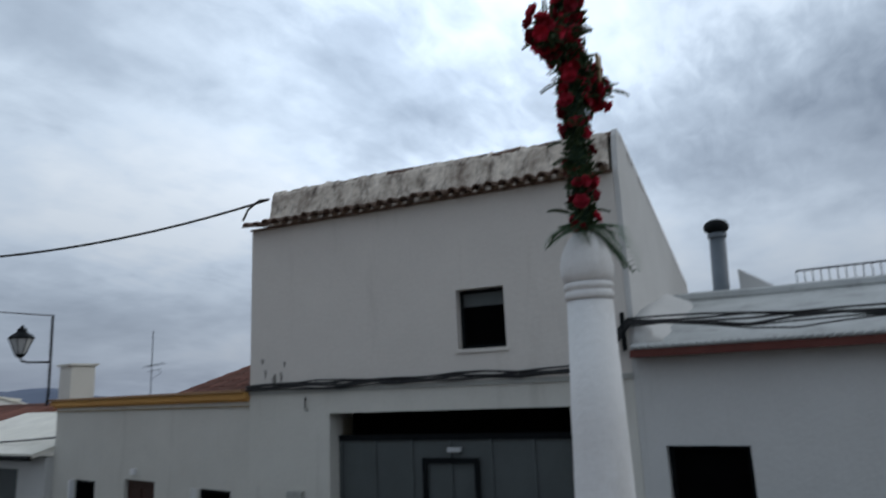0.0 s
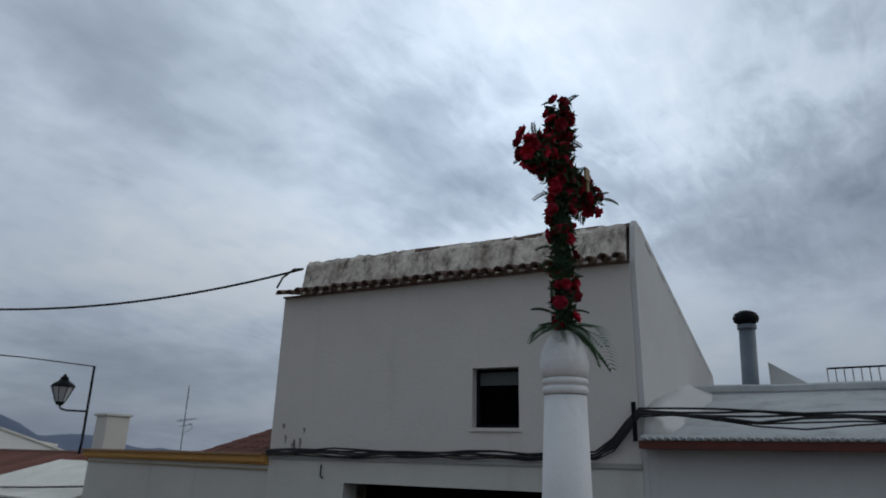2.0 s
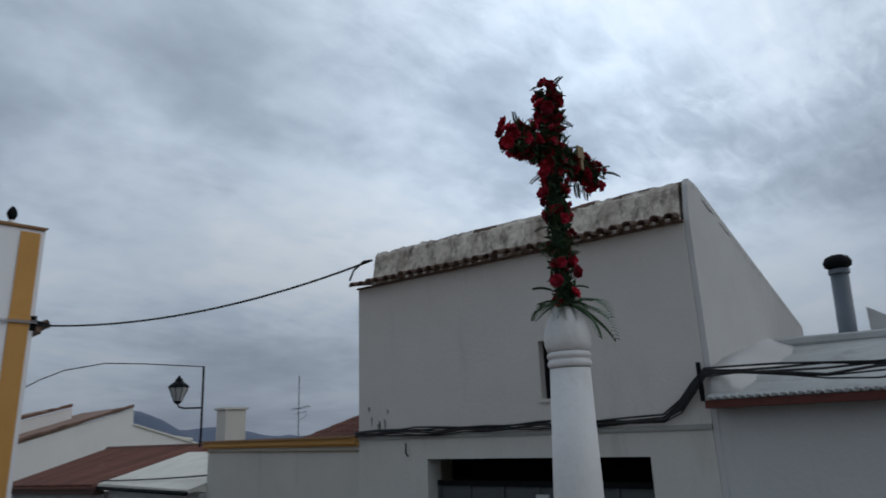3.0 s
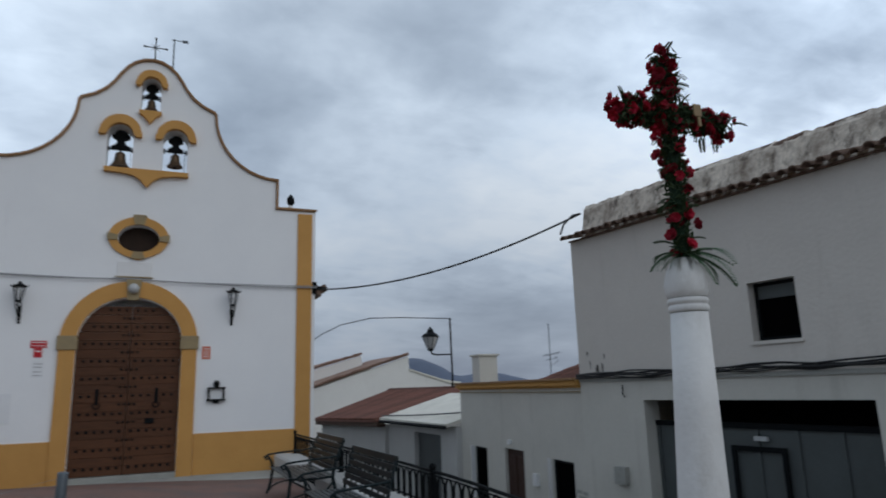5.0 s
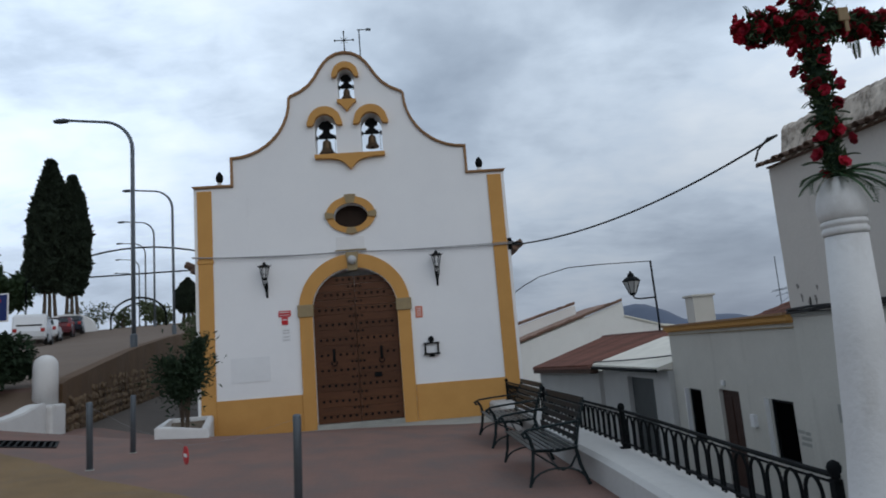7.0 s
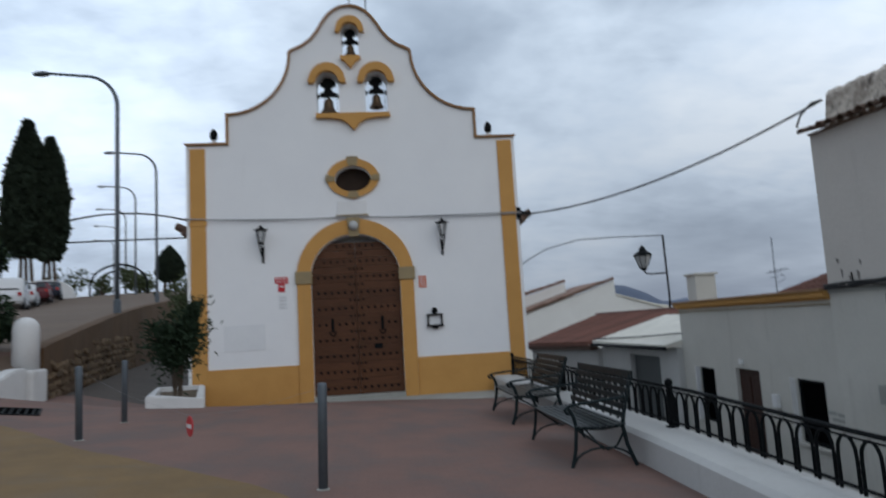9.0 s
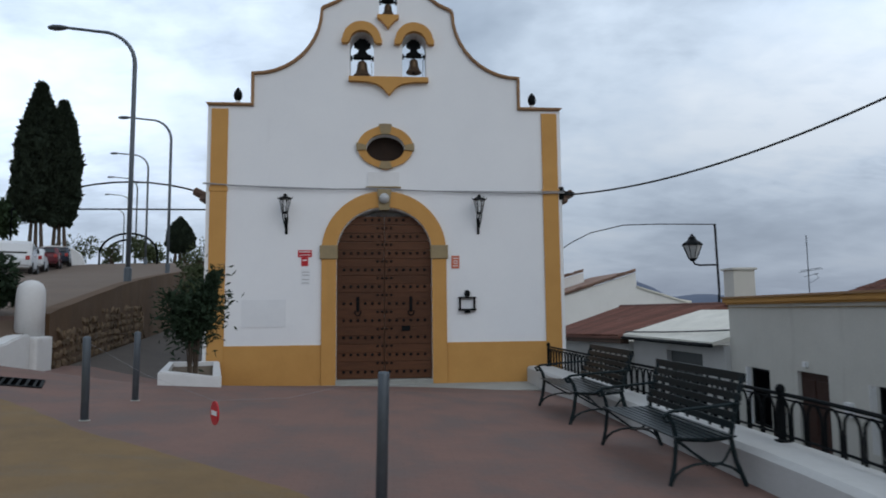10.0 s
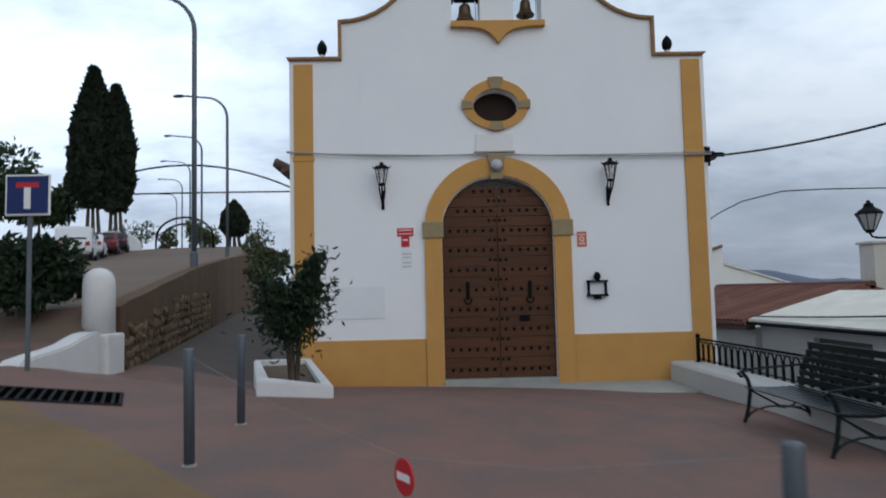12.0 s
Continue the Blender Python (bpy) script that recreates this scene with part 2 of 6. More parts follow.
ROADUP = mat("pinkish_grey_road_paving", (0.150, 0.108, 0.080), (0.115, 0.084, 0.064), 0.5, 0.9, 0.25, 30, stain=(0.15, 0.118, 0.10, 0.5), stain_scale=(0.3, 0.3, 0.3), stain_at=0.52)
ALLEY = mat("grey_brown_alley_concrete", (0.090, 0.074, 0.064), (0.066, 0.055, 0.048), 0.9, 0.9, 0.3, 35)
ASPHALT = mat("grey_street_asphalt", (0.055, 0.056, 0.058), (0.045, 0.046, 0.048), 1.5, 0.9, 0.3, 60)
CONCRETE = mat("grey_concrete_step", (0.36, 0.36, 0.33), (0.27, 0.27, 0.25), 1.6, 0.9, 0.3, 40, stain=(0.17, 0.16, 0.14, 0.5), stain_scale=(1, 1, 1), stain_at=0.55)
EARTHWALL = mat("brown_rendered_bank_wall", (0.112, 0.066, 0.036), (0.075, 0.045, 0.025), 1.6, 0.95, 0.5, 20, stain=(0.055, 0.04, 0.028, 0.6), stain_at=0.55)
RUBBLE = mat("rubble_stone", (0.155, 0.105, 0.062), (0.09, 0.063, 0.040), 4, 0.9, 0.5, 25, vary=0.4)
SOIL = mat("dry_soil", (0.12, 0.09, 0.06), (0.08, 0.06, 0.042), 6, 0.95, 0.5, 40)
GRASS = mat("dry_hillside", (0.10, 0.095, 0.05), (0.07, 0.075, 0.04), 0.05, 0.95, 0.2, 3)
BARK = mat("grey_brown_bark", (0.10, 0.075, 0.055), (0.06, 0.045, 0.035), 6, 0.95, 0.5, 30)
CYPRESS = mat("dark_cypress_foliage", (0.012, 0.021, 0.013), (0.026, 0.038, 0.020), 2, 0.9, 0.0)
LEAF = mat("dark_green_leaves", (0.022, 0.044, 0.018), (0.045, 0.075, 0.028), 5, 0.7, 0.0)
DARKLEAF = mat("very_dark_green_leaves", (0.010, 0.024, 0.011), (0.022, 0.042, 0.018), 5, 0.8, 0.0)
VERGE = mat("faded_terracotta_verge", (0.25, 0.155, 0.115), (0.17, 0.105, 0.08), 3, 0.9, 0.3, 20, vary=0.2)
OLIVE = mat("olive_green_leaves", (0.05, 0.07, 0.03), (0.085, 0.10, 0.045), 4, 0.75, 0.0)
FERN = mat("green_palm_leaf", (0.035, 0.085, 0.035), (0.06, 0.12, 0.055), 5, 0.6, 0.0)
MOSS = mat("dark_green_garland", (0.010, 0.026, 0.014), (0.018, 0.042, 0.022), 9, 0.9, 0.6, 60)
PETAL = mat("red_silk_petal", (0.40, 0.016, 0.040), (0.13, 0.006, 0.016), 12, 0.7, 0.0, vary=0.6)
RIBBON = mat("dull_gold_ribbon", (0.27, 0.19, 0.095), (0.19, 0.13, 0.07), 9, 0.6, 0.0)
MOULD = mat("grey_mould_stain", (0.26, 0.24, 0.22), (0.13, 0.12, 0.11), 20, 0.95, 0.1, 60)
# the blue of distance haze is mixed into the ridge's own colour
MOUNTAIN = mat("haze_tinted_mountain", (0.115, 0.14, 0.195), (0.09, 0.11, 0.155), 0.01, 1.0, 0.0)
GLASS = glass_mat("dark_window_glass", (0.012, 0.014, 0.016), 0.08)
LAMPGLASS = glass_mat("frosted_lantern_glass", (0.42, 0.43, 0.43), 0.3)


def clear_mat(name):
    """Thin clear glass: mostly see-through with a faint gloss."""
    m = bpy.data.materials.new(name)
    m.use_nodes = True
    t = m.node_tree
    p = t.nodes["Principled BSDF"]
    p.inputs["Base Color"].default_value = (0.7, 0.72, 0.73, 1)
    p.inputs["Roughness"].default_value = 0.12
    mix, tr = t.nodes.new("ShaderNodeMixShader"), t.nodes.new("ShaderNodeBsdfTransparent")
    mix.inputs[0].default_value = 0.3
    t.links.new(tr.outputs[0], mix.inputs[1])
    t.links.new(p.outputs[0], mix.inputs[2])
    t.links.new(mix.outputs[0], t.nodes["Material Output"].inputs[0])
    return m


CLEARGLASS = clear_mat("clear_lantern_glass")
CARWHITE = glass_mat("white_car_paint", (0.62, 0.64, 0.66), 0.25)
CARRED = glass_mat("dark_red_car_paint", (0.10, 0.012, 0.018), 0.25)
CARDARK = glass_mat("dark_blue_car_paint", (0.015, 0.02, 0.035), 0.25)
RUBBER = mat("black_rubber", (0.015, 0.015, 0.015), (0.025, 0.025, 0.025), 5, 0.9, 0.0)
REDLIGHT = glass_mat("red_tail_light", (0.30, 0.012, 0.012), 0.2)
MAROON = mat("maroon_painted_metal", (0.13, 0.025, 0.025), (0.09, 0.02, 0.02), 4, 0.6, 0.1)

# ---- builders ----


def thing(name, label="", category="", loc=(0, 0, 0), group="", kind=""):
    """An empty at the base of a thing; its parts hang under it."""
    ob = new(name)
    ob.location = loc
    ob.empty_display_size = 0.1
    return tagged(ob, label, category, group, kind)


def mesh_of(name, bm, material, smooth=False):
    me = bpy.data.meshes.new(name)
    bmesh.ops.recalc_face_normals(bm, faces=bm.faces[:])
    bm.to_mesh(me)
    bm.free()
    me.materials.append(material)
    if smooth:
        for p in me.polygons:
            p.use_smooth = True
    return me


def part(name, bm, material, parent, label="", smooth=False):
    ob = new(name, mesh_of(name, bm, material, smooth))
    ob.parent = parent
    if parent.type == "EMPTY":
        ob.matrix_parent_inverse = Matrix.Translation(-Vector(parent.location))
    return tagged(ob, label)


def piece(name, me, m, parent):
    """One of many alike pieces that share a mesh, at the pose m."""
    ob = new(name, me)
    ob.parent = parent
    if parent.type == "EMPTY":
        ob.matrix_parent_inverse = Matrix.Translation(-Vector(parent.location))
    ob.matrix_basis = m
    return ob


def solo(name, bm, material, label, category="", kind="", group="", smooth=False):
    return tagged(new(name, mesh_of(name, bm, material, smooth)), label, category, group, kind)


def box(bm, x0, x1, y0, y1, z0, z1, bevel=0.0, m=None):
    v = [bm.verts.new((x, y, z)) for x in (x0, x1) for y in (y0, y1) for z in (z0, z1)]
    fs = [bm.faces.new([v[i] for i in q]) for q in ((0, 1, 3, 2), (4, 6, 7, 5), (0, 4, 5, 1), (2, 3, 7, 6), (0, 2, 6, 4), (1, 5, 7, 3))]
    if m:
        bmesh.ops.transform(bm, matrix=m, verts=v)
    if bevel:
        es = list({e for f in fs for e in f.edges})
        bmesh.ops.bevel(bm, geom=es, offset=bevel, segments=2, affect="EDGES", profile=0.6)
    return bm


def boxes(*dims, bevel=0.0):
    bm = bmesh.new()
    for d in dims:
        box(bm, *d, bevel=bevel)
    return bm


def tube(bm, pts, r, n=8, r1=None, caps=True):
    """A round bar along the points, tapering from r to r1."""
    pts = [Vector(p) for p in pts]
    r1 = r if r1 is None else r1
    rings, side = [], None
    for i, p in enumerate(pts):
        d = (pts[min(i + 1, len(pts) - 1)] - pts[max(i - 1, 0)]).normalized()
        if side is None:
            side = d.orthogonal().normalized()
        side = (side - d * side.dot(d)).normalized()
        up = d.cross(side)
        rr = r + (r1 - r) * i / max(1, len(pts) - 1)
        rings.append([bm.verts.new(p + rr * (math.cos(a) * side + math.sin(a) * up)) for a in (2 * math.pi * k / n for k in range(n))])
    for a, b in zip(rings, rings[1:]):
        for k in range(n):
            bm.faces.new((a[k], a[(k + 1) % n], b[(k + 1) % n], b[k]))
    if caps:
        bm.faces.new(rings[0][::-1])
        bm.faces.new(rings[-1])
    return bm


def lathe(bm, profile, n=20, at=(0, 0, 0), m=None):
    """A turned solid from (radius, height) pairs, placed by m if given."""
    rings = [[bm.verts.new((at[0] + r * math.cos(a), at[1] + r * math.sin(a), at[2] + z)) for a in (2 * math.pi * k / n for k in range(n))] for r, z in profile]
    for a, b in zip(rings, rings[1:]):
        for k in range(n):
            bm.faces.new((a[k], a[(k + 1) % n], b[(k + 1) % n], b[k]))
    bm.faces.new(rings[0][::-1])
    bm.faces.new(rings[-1])
    if m:
        bmesh.ops.transform(bm, matrix=m, verts=[v for r in rings for v in r])
    return bm


def plate(bm, outer, holes=(), d0=0.0, d1=0.1, to=lambda u, v, d: (u, d, v)):
    """A flat slab with holes: outlines in (u, v), thick from d0 to d1."""
    edges = []
    for loop in (outer, *holes):
        vs = [bm.verts.new(to(u, v, d0)) for u, v in loop]
        edges += [bm.edges.new((vs[i], vs[(i + 1) % len(vs)])) for i in range(len(vs))]
    out = bmesh.ops.triangle_fill(bm, edges=edges, use_beauty=True, use_dissolve=False)
    faces = [g for g in out["geom"] if isinstance(g, bmesh.types.BMFace)]
    ex = bmesh.ops.extrude_face_region(bm, geom=faces)
    vs = [g for g in ex["geom"] if isinstance(g, bmesh.types.BMVert)]
    shift = Vector(to(0, 0, d1)) - Vector(to(0, 0, d0))
    bmesh.ops.translate(bm, verts=vs, vec=shift)
    return bm


def arc(cx, cz, rx, rz, a0, a1, n):
    return [(cx + rx * math.cos(radians(a0 + (a1 - a0) * i / n)), cz + rz * math.sin(radians(a0 + (a1 - a0) * i / n))) for i in range(n + 1)]


def sag(a, b, drop, n=14):
    a, b = Vector(a), Vector(b)
    return [a.lerp(b, i / n) - Vector((0, 0, drop * 4 * (i / n) * (1 - i / n))) for i in range(n + 1)]


def sheet(bm, xs, ys, h):
    """A ground sheet on a grid with heights h(x, y)."""
    g = [[bm.verts.new((x, y, h(x, y))) for y in ys] for x in xs]
    for i in range(len(xs) - 1):
        for j in range(len(ys) - 1):
            bm.faces.new((g[i][j], g[i + 1][j], g[i + 1][j + 1], g[i][j + 1]))
    return bm


def steps(a, b, d):
    n = max(1, round(abs(b - a) / d))
    return [a + (b - a) * i / n for i in range(n + 1)]


def clamp(v, a=0.0, b=1.0):
    return max(a, min(b, v))


def leaf_cloud(bm, rng, n, size, shape, slim=0.5):
    """Many small leaves; shape(rng) gives a place and an outward way."""
    for _ in range(n):
        p, out = shape(rng)
        s = size * rng.uniform(0.6, 1.4)
        d = (out + Vector((rng.gauss(0, 0.7), rng.gauss(0, 0.7), rng.gauss(0, 0.7)))).normalized()
        w = d.orthogonal().normalized()
        w.rotate(Matrix.Rotation(rng.uniform(0, 6.28), 3, d))
        k = d.cross(w) * s * 0.18
        a, b, c, e = p - d * s, p + w * s * slim + k, p + d * s, p - w * s * slim + k
        bm.faces.new([bm.verts.new(q) for q in (a, b, c, e)])
    return bm

# ---- the ground ----


def plaza(x, y):
    """Height of the sloping square, which falls to the chapel and to the street wall."""
    s = clamp(-y / 3.8)
    s = max(s, clamp((-4.4 - x) / 2.2) * 0.75)
    near = -0.155 - 0.02 * x
    far = 0.15 - 0.06 * max(x, -9.0)
    bank = 0.10 * clamp(-4.6 - x, 0, 4) * clamp((-y - 1.5) / 1.5)
    return near + (far - near) * s + bank


def rise(y):
    """Height of the climbing road along its length."""
    pts = [(-40, -3.0), (-6, 0.30), (-3.8, 0.60), (-2.9, 0.70), (-2.2, 0.88), (-1.66, 1.05), (-1, 1.57), (8, 2.62), (16, 3.32), (25, 4.0), (35, 5.1), (45, 6.1), (55, 6.7), (70, 7.6), (90, 8.5), (130, 9.5)]
    for (y0, z0), (y1, z1) in zip(pts, pts[1:]):
        if y <= y1:
            return z0 + (z1 - z0) * clamp((y - y0) / (y1 - y0))
    return 9.5


def bank_edge(y):
    """Line of the bank wall, which swings away from the chapel as it climbs."""
    return -6.98 - 0.195 * (y + 1)


def ramp(x, y):
    """Height of the upper road that climbs past the chapel."""
    return (rise(y) if y < 0.5 else (rise(y - 1.5) + rise(y) + rise(y + 1.5)) / 3) - 0.02 * clamp(bank_edge(y) - 6 - x, 0, 10)


def left_ground(x, y):
    return max(plaza(x, y), ramp(x, y))


def road_edge(x):
    """Where the tan road meets the red pavers."""
    pts = [(-12, -2.6), (-6.6, -5.4), (-5.6, -6.0), (-5.1, -6.35), (-4.4, -6.85), (-3.35, -7.92), (-2.4, -8.75), (-1.2, -9.8), (-0.5, -10.45), (0.3, -11.6), (1.2, -13.4), (3.3, -18.5)]
    for (x0, y0), (x1, y1) in zip(pts, pts[1:]):
        if x <= x1:
            return y0 + (y1 - y0) * clamp((x - x0) / (x1 - x0)) + 0.10 * noise.noise((x * 1.3, 0.5, 0)) + 0.05 * noise.noise((x * 4.1, 2.5, 0))
    return -18.5


def ribbon_sheet(bm, xs, lo, hi, h, n):
    """A sheet between two curves lo(x) and hi(x)."""
    g = [[bm.verts.new((x, lo(x) + (hi(x) - lo(x)) * j / n, h(x, lo(x) + (hi(x) - lo(x)) * j / n))) for j in range(n + 1)] for x in xs]
    for i in range(len(xs) - 1):
        for j in range(n):
            bm.faces.new((g[i][j], g[i + 1][j], g[i + 1][j + 1], g[i][j + 1]))
    return bm


def climbing_sheet():
    """The upper road, from the bank wall's line out to the car bays."""
    bm = bmesh.new()
    g = [[bm.verts.new((bank_edge(y) - 0.15 - d, y, ramp(bank_edge(y) - 0.15 - d, y))) for d in (0, 1, 2, 3, 4, 5, 6, 7, 8, 10, 12, 14, 17, 20, 25, 32, 45)] for y in steps(-1.05, 125, 1.2)]
    for p, q in zip(g, g[1:]):
        for k in range(len(p) - 1):
            bm.faces.new((p[k], p[k + 1], q[k + 1], q[k]))
    return bm


def alley_sheet():
    bm = bmesh.new()
    g = [[bm.verts.new((bank_edge(y) + 0.05 + (-4.1 - bank_edge(y)) * k / 8, y, plaza(max(-6.9, -4.1 - 2.8 * (1 - k / 8)), 0.0) + 0.02 * y)) for k in range(9)] for y in steps(-1.1, 46, 0.8)]
    for p, q in zip(g, g[1:]):
        for k in range(8):
            bm.faces.new((p[k], p[k + 1], q[k + 1], q[k]))
    return bm


solo("pavement", ribbon_sheet(bmesh.new(), steps(-7.25, 3.26, 0.12), road_edge, lambda x: 0.0, plaza, 26), PAVING, "worn red-brown paved church square sloping gently", "pavement", "structure", smooth=True)
solo("road", ribbon_sheet(bmesh.new(), steps(-7.25, 3.26, 0.12), lambda x: -34.0, road_edge, lambda x, y: plaza(x, y) + 0.0, 40), ROADTAN, "tan coloured concrete road with a curved edge", "road", "structure", smooth=True)
solo("road_2", ribbon_sheet(bmesh.new(), steps(-34, -7.25, 0.6), lambda x: -34.0, lambda x: -1.05, left_ground, 40), ROADUP, "pinkish grey paved road climbing past the chapel", "road", "structure", smooth=True)
solo("road_3", climbing_sheet(), ROADUP, "pinkish grey paved road climbing to the crest", "road", "structure", smooth=True)
solo("path", alley_sheet(), ALLEY, "grey concrete alley beside the chapel", "path", "structure", smooth=True)
solo("street", sheet(bmesh.new(), steps(3.8, 9.9, 0.5), steps(-34, 60, 2), lambda x, y: -1.9 - 0.05 * clamp(y, -10, 30)), ASPHALT, "grey asphalt street below the square", "street", "structure", smooth=True)


solo("pavement_2", sheet(bmesh.new(), steps(-14, -7.46, 0.5), steps(-4.2, -1.06, 0.4), lambda x, y: left_ground(x, y) + 0.015), PAVING, "reddish paved strip behind the white wing wall", "pavement", "structure", smooth=True)


def far_ground(x, y):
    d = math.hypot(x, y)
    return -4.2 - 8 * clamp((d - 60) / 250)


solo("ground", sheet(bmesh.new(), [-3000, -1200, -500, -200, -80, -40, 0, 40, 80, 200, 500, 1200, 3000], [-3000, -1200, -500, -200, -80, -40, 0, 40, 80, 200, 500, 1200, 3000], far_ground), GRASS, "dry hillside country reaching the horizon", "ground", "structure")

bm = bmesh.new()
box(bm, -3.2, 3.26, -1.5, -0.004, -0.6, -0.115, 0.02)
solo("pavement_step", bm, CONCRETE, "pale grey concrete apron along the chapel front", "step", "structure")


def mountain():
    bm = bmesh.new()
    xs = steps(-900, 1500, 12)

    def crest(x):
        return 4 + 38 * math.exp(-((x - 300) / 50) ** 2) + 15 * math.exp(-((x - 410) / 55) ** 2) + 4 * math.exp(-((x - 560) / 70) ** 2) + 5 * noise.noise((x * 0.02, 1.5, 0)) + 2.5 * noise.noise((x * 0.09, 3.5, 0))

    rows = []
    for x in xs:
        rows.append([bm.verts.new((x, 800 - 120 * k + 25 * noise.noise((x * 0.01, k, 7)), crest(x) * (1 - k * k) - 14 * k)) for k in (0.0, 0.3, 0.6, 1.0)] + [bm.verts.new((x, 900, -14))])
    for a, b in zip(rows, rows[1:]):
        for k in range(3):
            bm.faces.new((a[k], a[k + 1], b[k + 1], b[k]))
        bm.faces.new((a[0], b[0], b[4], a[4]))
    solo("backdrop", bm, MOUNTAIN, "mountain ridge far beyond the village, haze painted in as blue", "mountain", "structure", smooth=True)


mountain()

# ---- retaining wall beside the upper road ----


def retaining_wall():
    ob = thing("wall_left", "brown rendered bank wall with rubble stone foot", "wall", (-6.9, -1.1, 0.2), kind="structure")
    bm = bmesh.new()
    ys = steps(-1.05, 46, 0.7)
    rows = []
    for y in ys:
        e, zt = bank_edge(y), ramp(bank_edge(y) - 0.2, y) + 0.05
        rows.append([bm.verts.new((e + 0.03 * math.sin(y * 2.1), y, -0.6)), bm.verts.new((e - 0.03 + 0.02 * math.sin(y * 1.7), y, zt)), bm.verts.new((e - 0.4, y, zt)), bm.verts.new((e - 0.4, y, -0.6))])
    for a, b in zip(rows, rows[1:]):
        for k in range(3):
            bm.faces.new((a[k], a[k + 1], b[k + 1], b[k]))
    bm.faces.new(rows[0])
    bm.faces.new(rows[-1][::-1])
    part("wall_body", bm, EARTHWALL, ob)
    # rubble stones in the lower part
    rng = random.Random(11)
    kinds = []
    for k in range(7):
        bm = bmesh.new()
        bmesh.ops.create_icosphere(bm, subdivisions=1, radius=0.5)
        for v in bm.verts:
            v.co *= 1 + rng.uniform(-0.22, 0.18)
        kinds.append(mesh_of("stone", bm, RUBBLE))
    for row in range(6):
        y = -0.95 + rng.uniform(0, 0.2)
        while y < 10.5:
            w = rng.uniform(0.16, 0.46)
            zb = plaza(-6.9, 0) + 0.02 * y + row * 0.21
            top = ramp(bank_edge(y) - 0.2, y) - 0.55
            if zb < top and rng.random() < (1.0 if row < 4 else 0.6):
                piece("stone", kinds[rng.randrange(7)], Matrix.LocRotScale((bank_edge(y + w / 2) - 0.015, y + w / 2, zb + 0.10 + rng.uniform(-0.03, 0.03)), Euler((rng.uniform(-0.6, 0.6), rng.uniform(-0.2, 0.2), 0.19 + rng.uniform(-0.2, 0.2))), (rng.uniform(0.09, 0.13), w * 1.06, rng.uniform(0.17, 0.26))), ob)
            y += w * 0.98


def white_post():
    ob = thing("gate_pillar", "white limewashed round-topped pillar at the end of the bank wall", "pillar", (-7.28, -1.30, 0.3))
    bm = boxes((-7.61, -6.95, -1.63, -1.0, 0.0, 1.12), bevel=0.06)
    part("pillar_base", bm, WHITE, ob)
    bm = bmesh.new()
    lathe(bm, [(0.27, 1.08), (0.265, 1.97), (0.25, 2.09), (0.20, 2.19), (0.11, 2.25), (0.02, 2.27)], 24, (-7.28, -1.30, 0))
    part("pillar_shaft", bm, WHITE, ob, smooth=True)
    # scrolled wing wall falling to the ground
    prof = [(-1.63, 0.0), (-1.63, 1.18), (-1.95, 1.16), (-2.2, 1.11), (-2.5, 1.03), (-2.9, 0.98), (-3.3, 0.95), (-3.75, 0.90), (-3.85, 0.72), (-3.85, 0.0)]
    bm = plate(bmesh.new(), prof, (), -7.42, -7.08, lambda u, v, d: (d, u, v))
    bmesh.ops.bevel(bm, geom=[e for e in bm.edges if len(e.link_faces) == 2 and e.calc_face_angle() > 0.8], offset=0.03, segments=2, affect="EDGES")
    solo("wing_wall", bm, WHITE, "low white limewashed wing wall sloping down from the pillar", "wall", "structure")


# ---- the chapel ----
DX = -0.09  # middle of the door


def facade_outline():
    right = [(4.2, -0.35), (4.2, 6.42), (3.16, 6.42), (3.16, 7.18)]
    right += [(3.16 - 1.60 * math.sin(radians(a)), 8.80 - 1.62 * math.cos(radians(a))) for a in range(9, 91, 9)]
    right += [(1.52, 8.86), (1.22, 9.00), (1.0, 9.17), (0.83, 9.38), (0.70, 9.60), (0.56, 9.80), (0.40, 9.95), (0.21, 10.05), (0.0, 10.08)]
    return right


def arch_loop(cx, w, z0, zs, rise, n=16):
    """An upright opening with a round head."""
    return [(cx - w, z0), (cx + w, z0)] + arc(cx, zs, w, rise, 0, 180, n)


BELL_HOLES = [(-0.62, 0.29, 7.15, 8.00, 0.29), (0.64, 0.29, 7.15, 8.00, 0.29), (0.01, 0.225, 8.70, 9.38, 0.23)]


def band(outer, inner):
    """A closed strip between two open outlines."""
    return outer + inner[::-1]


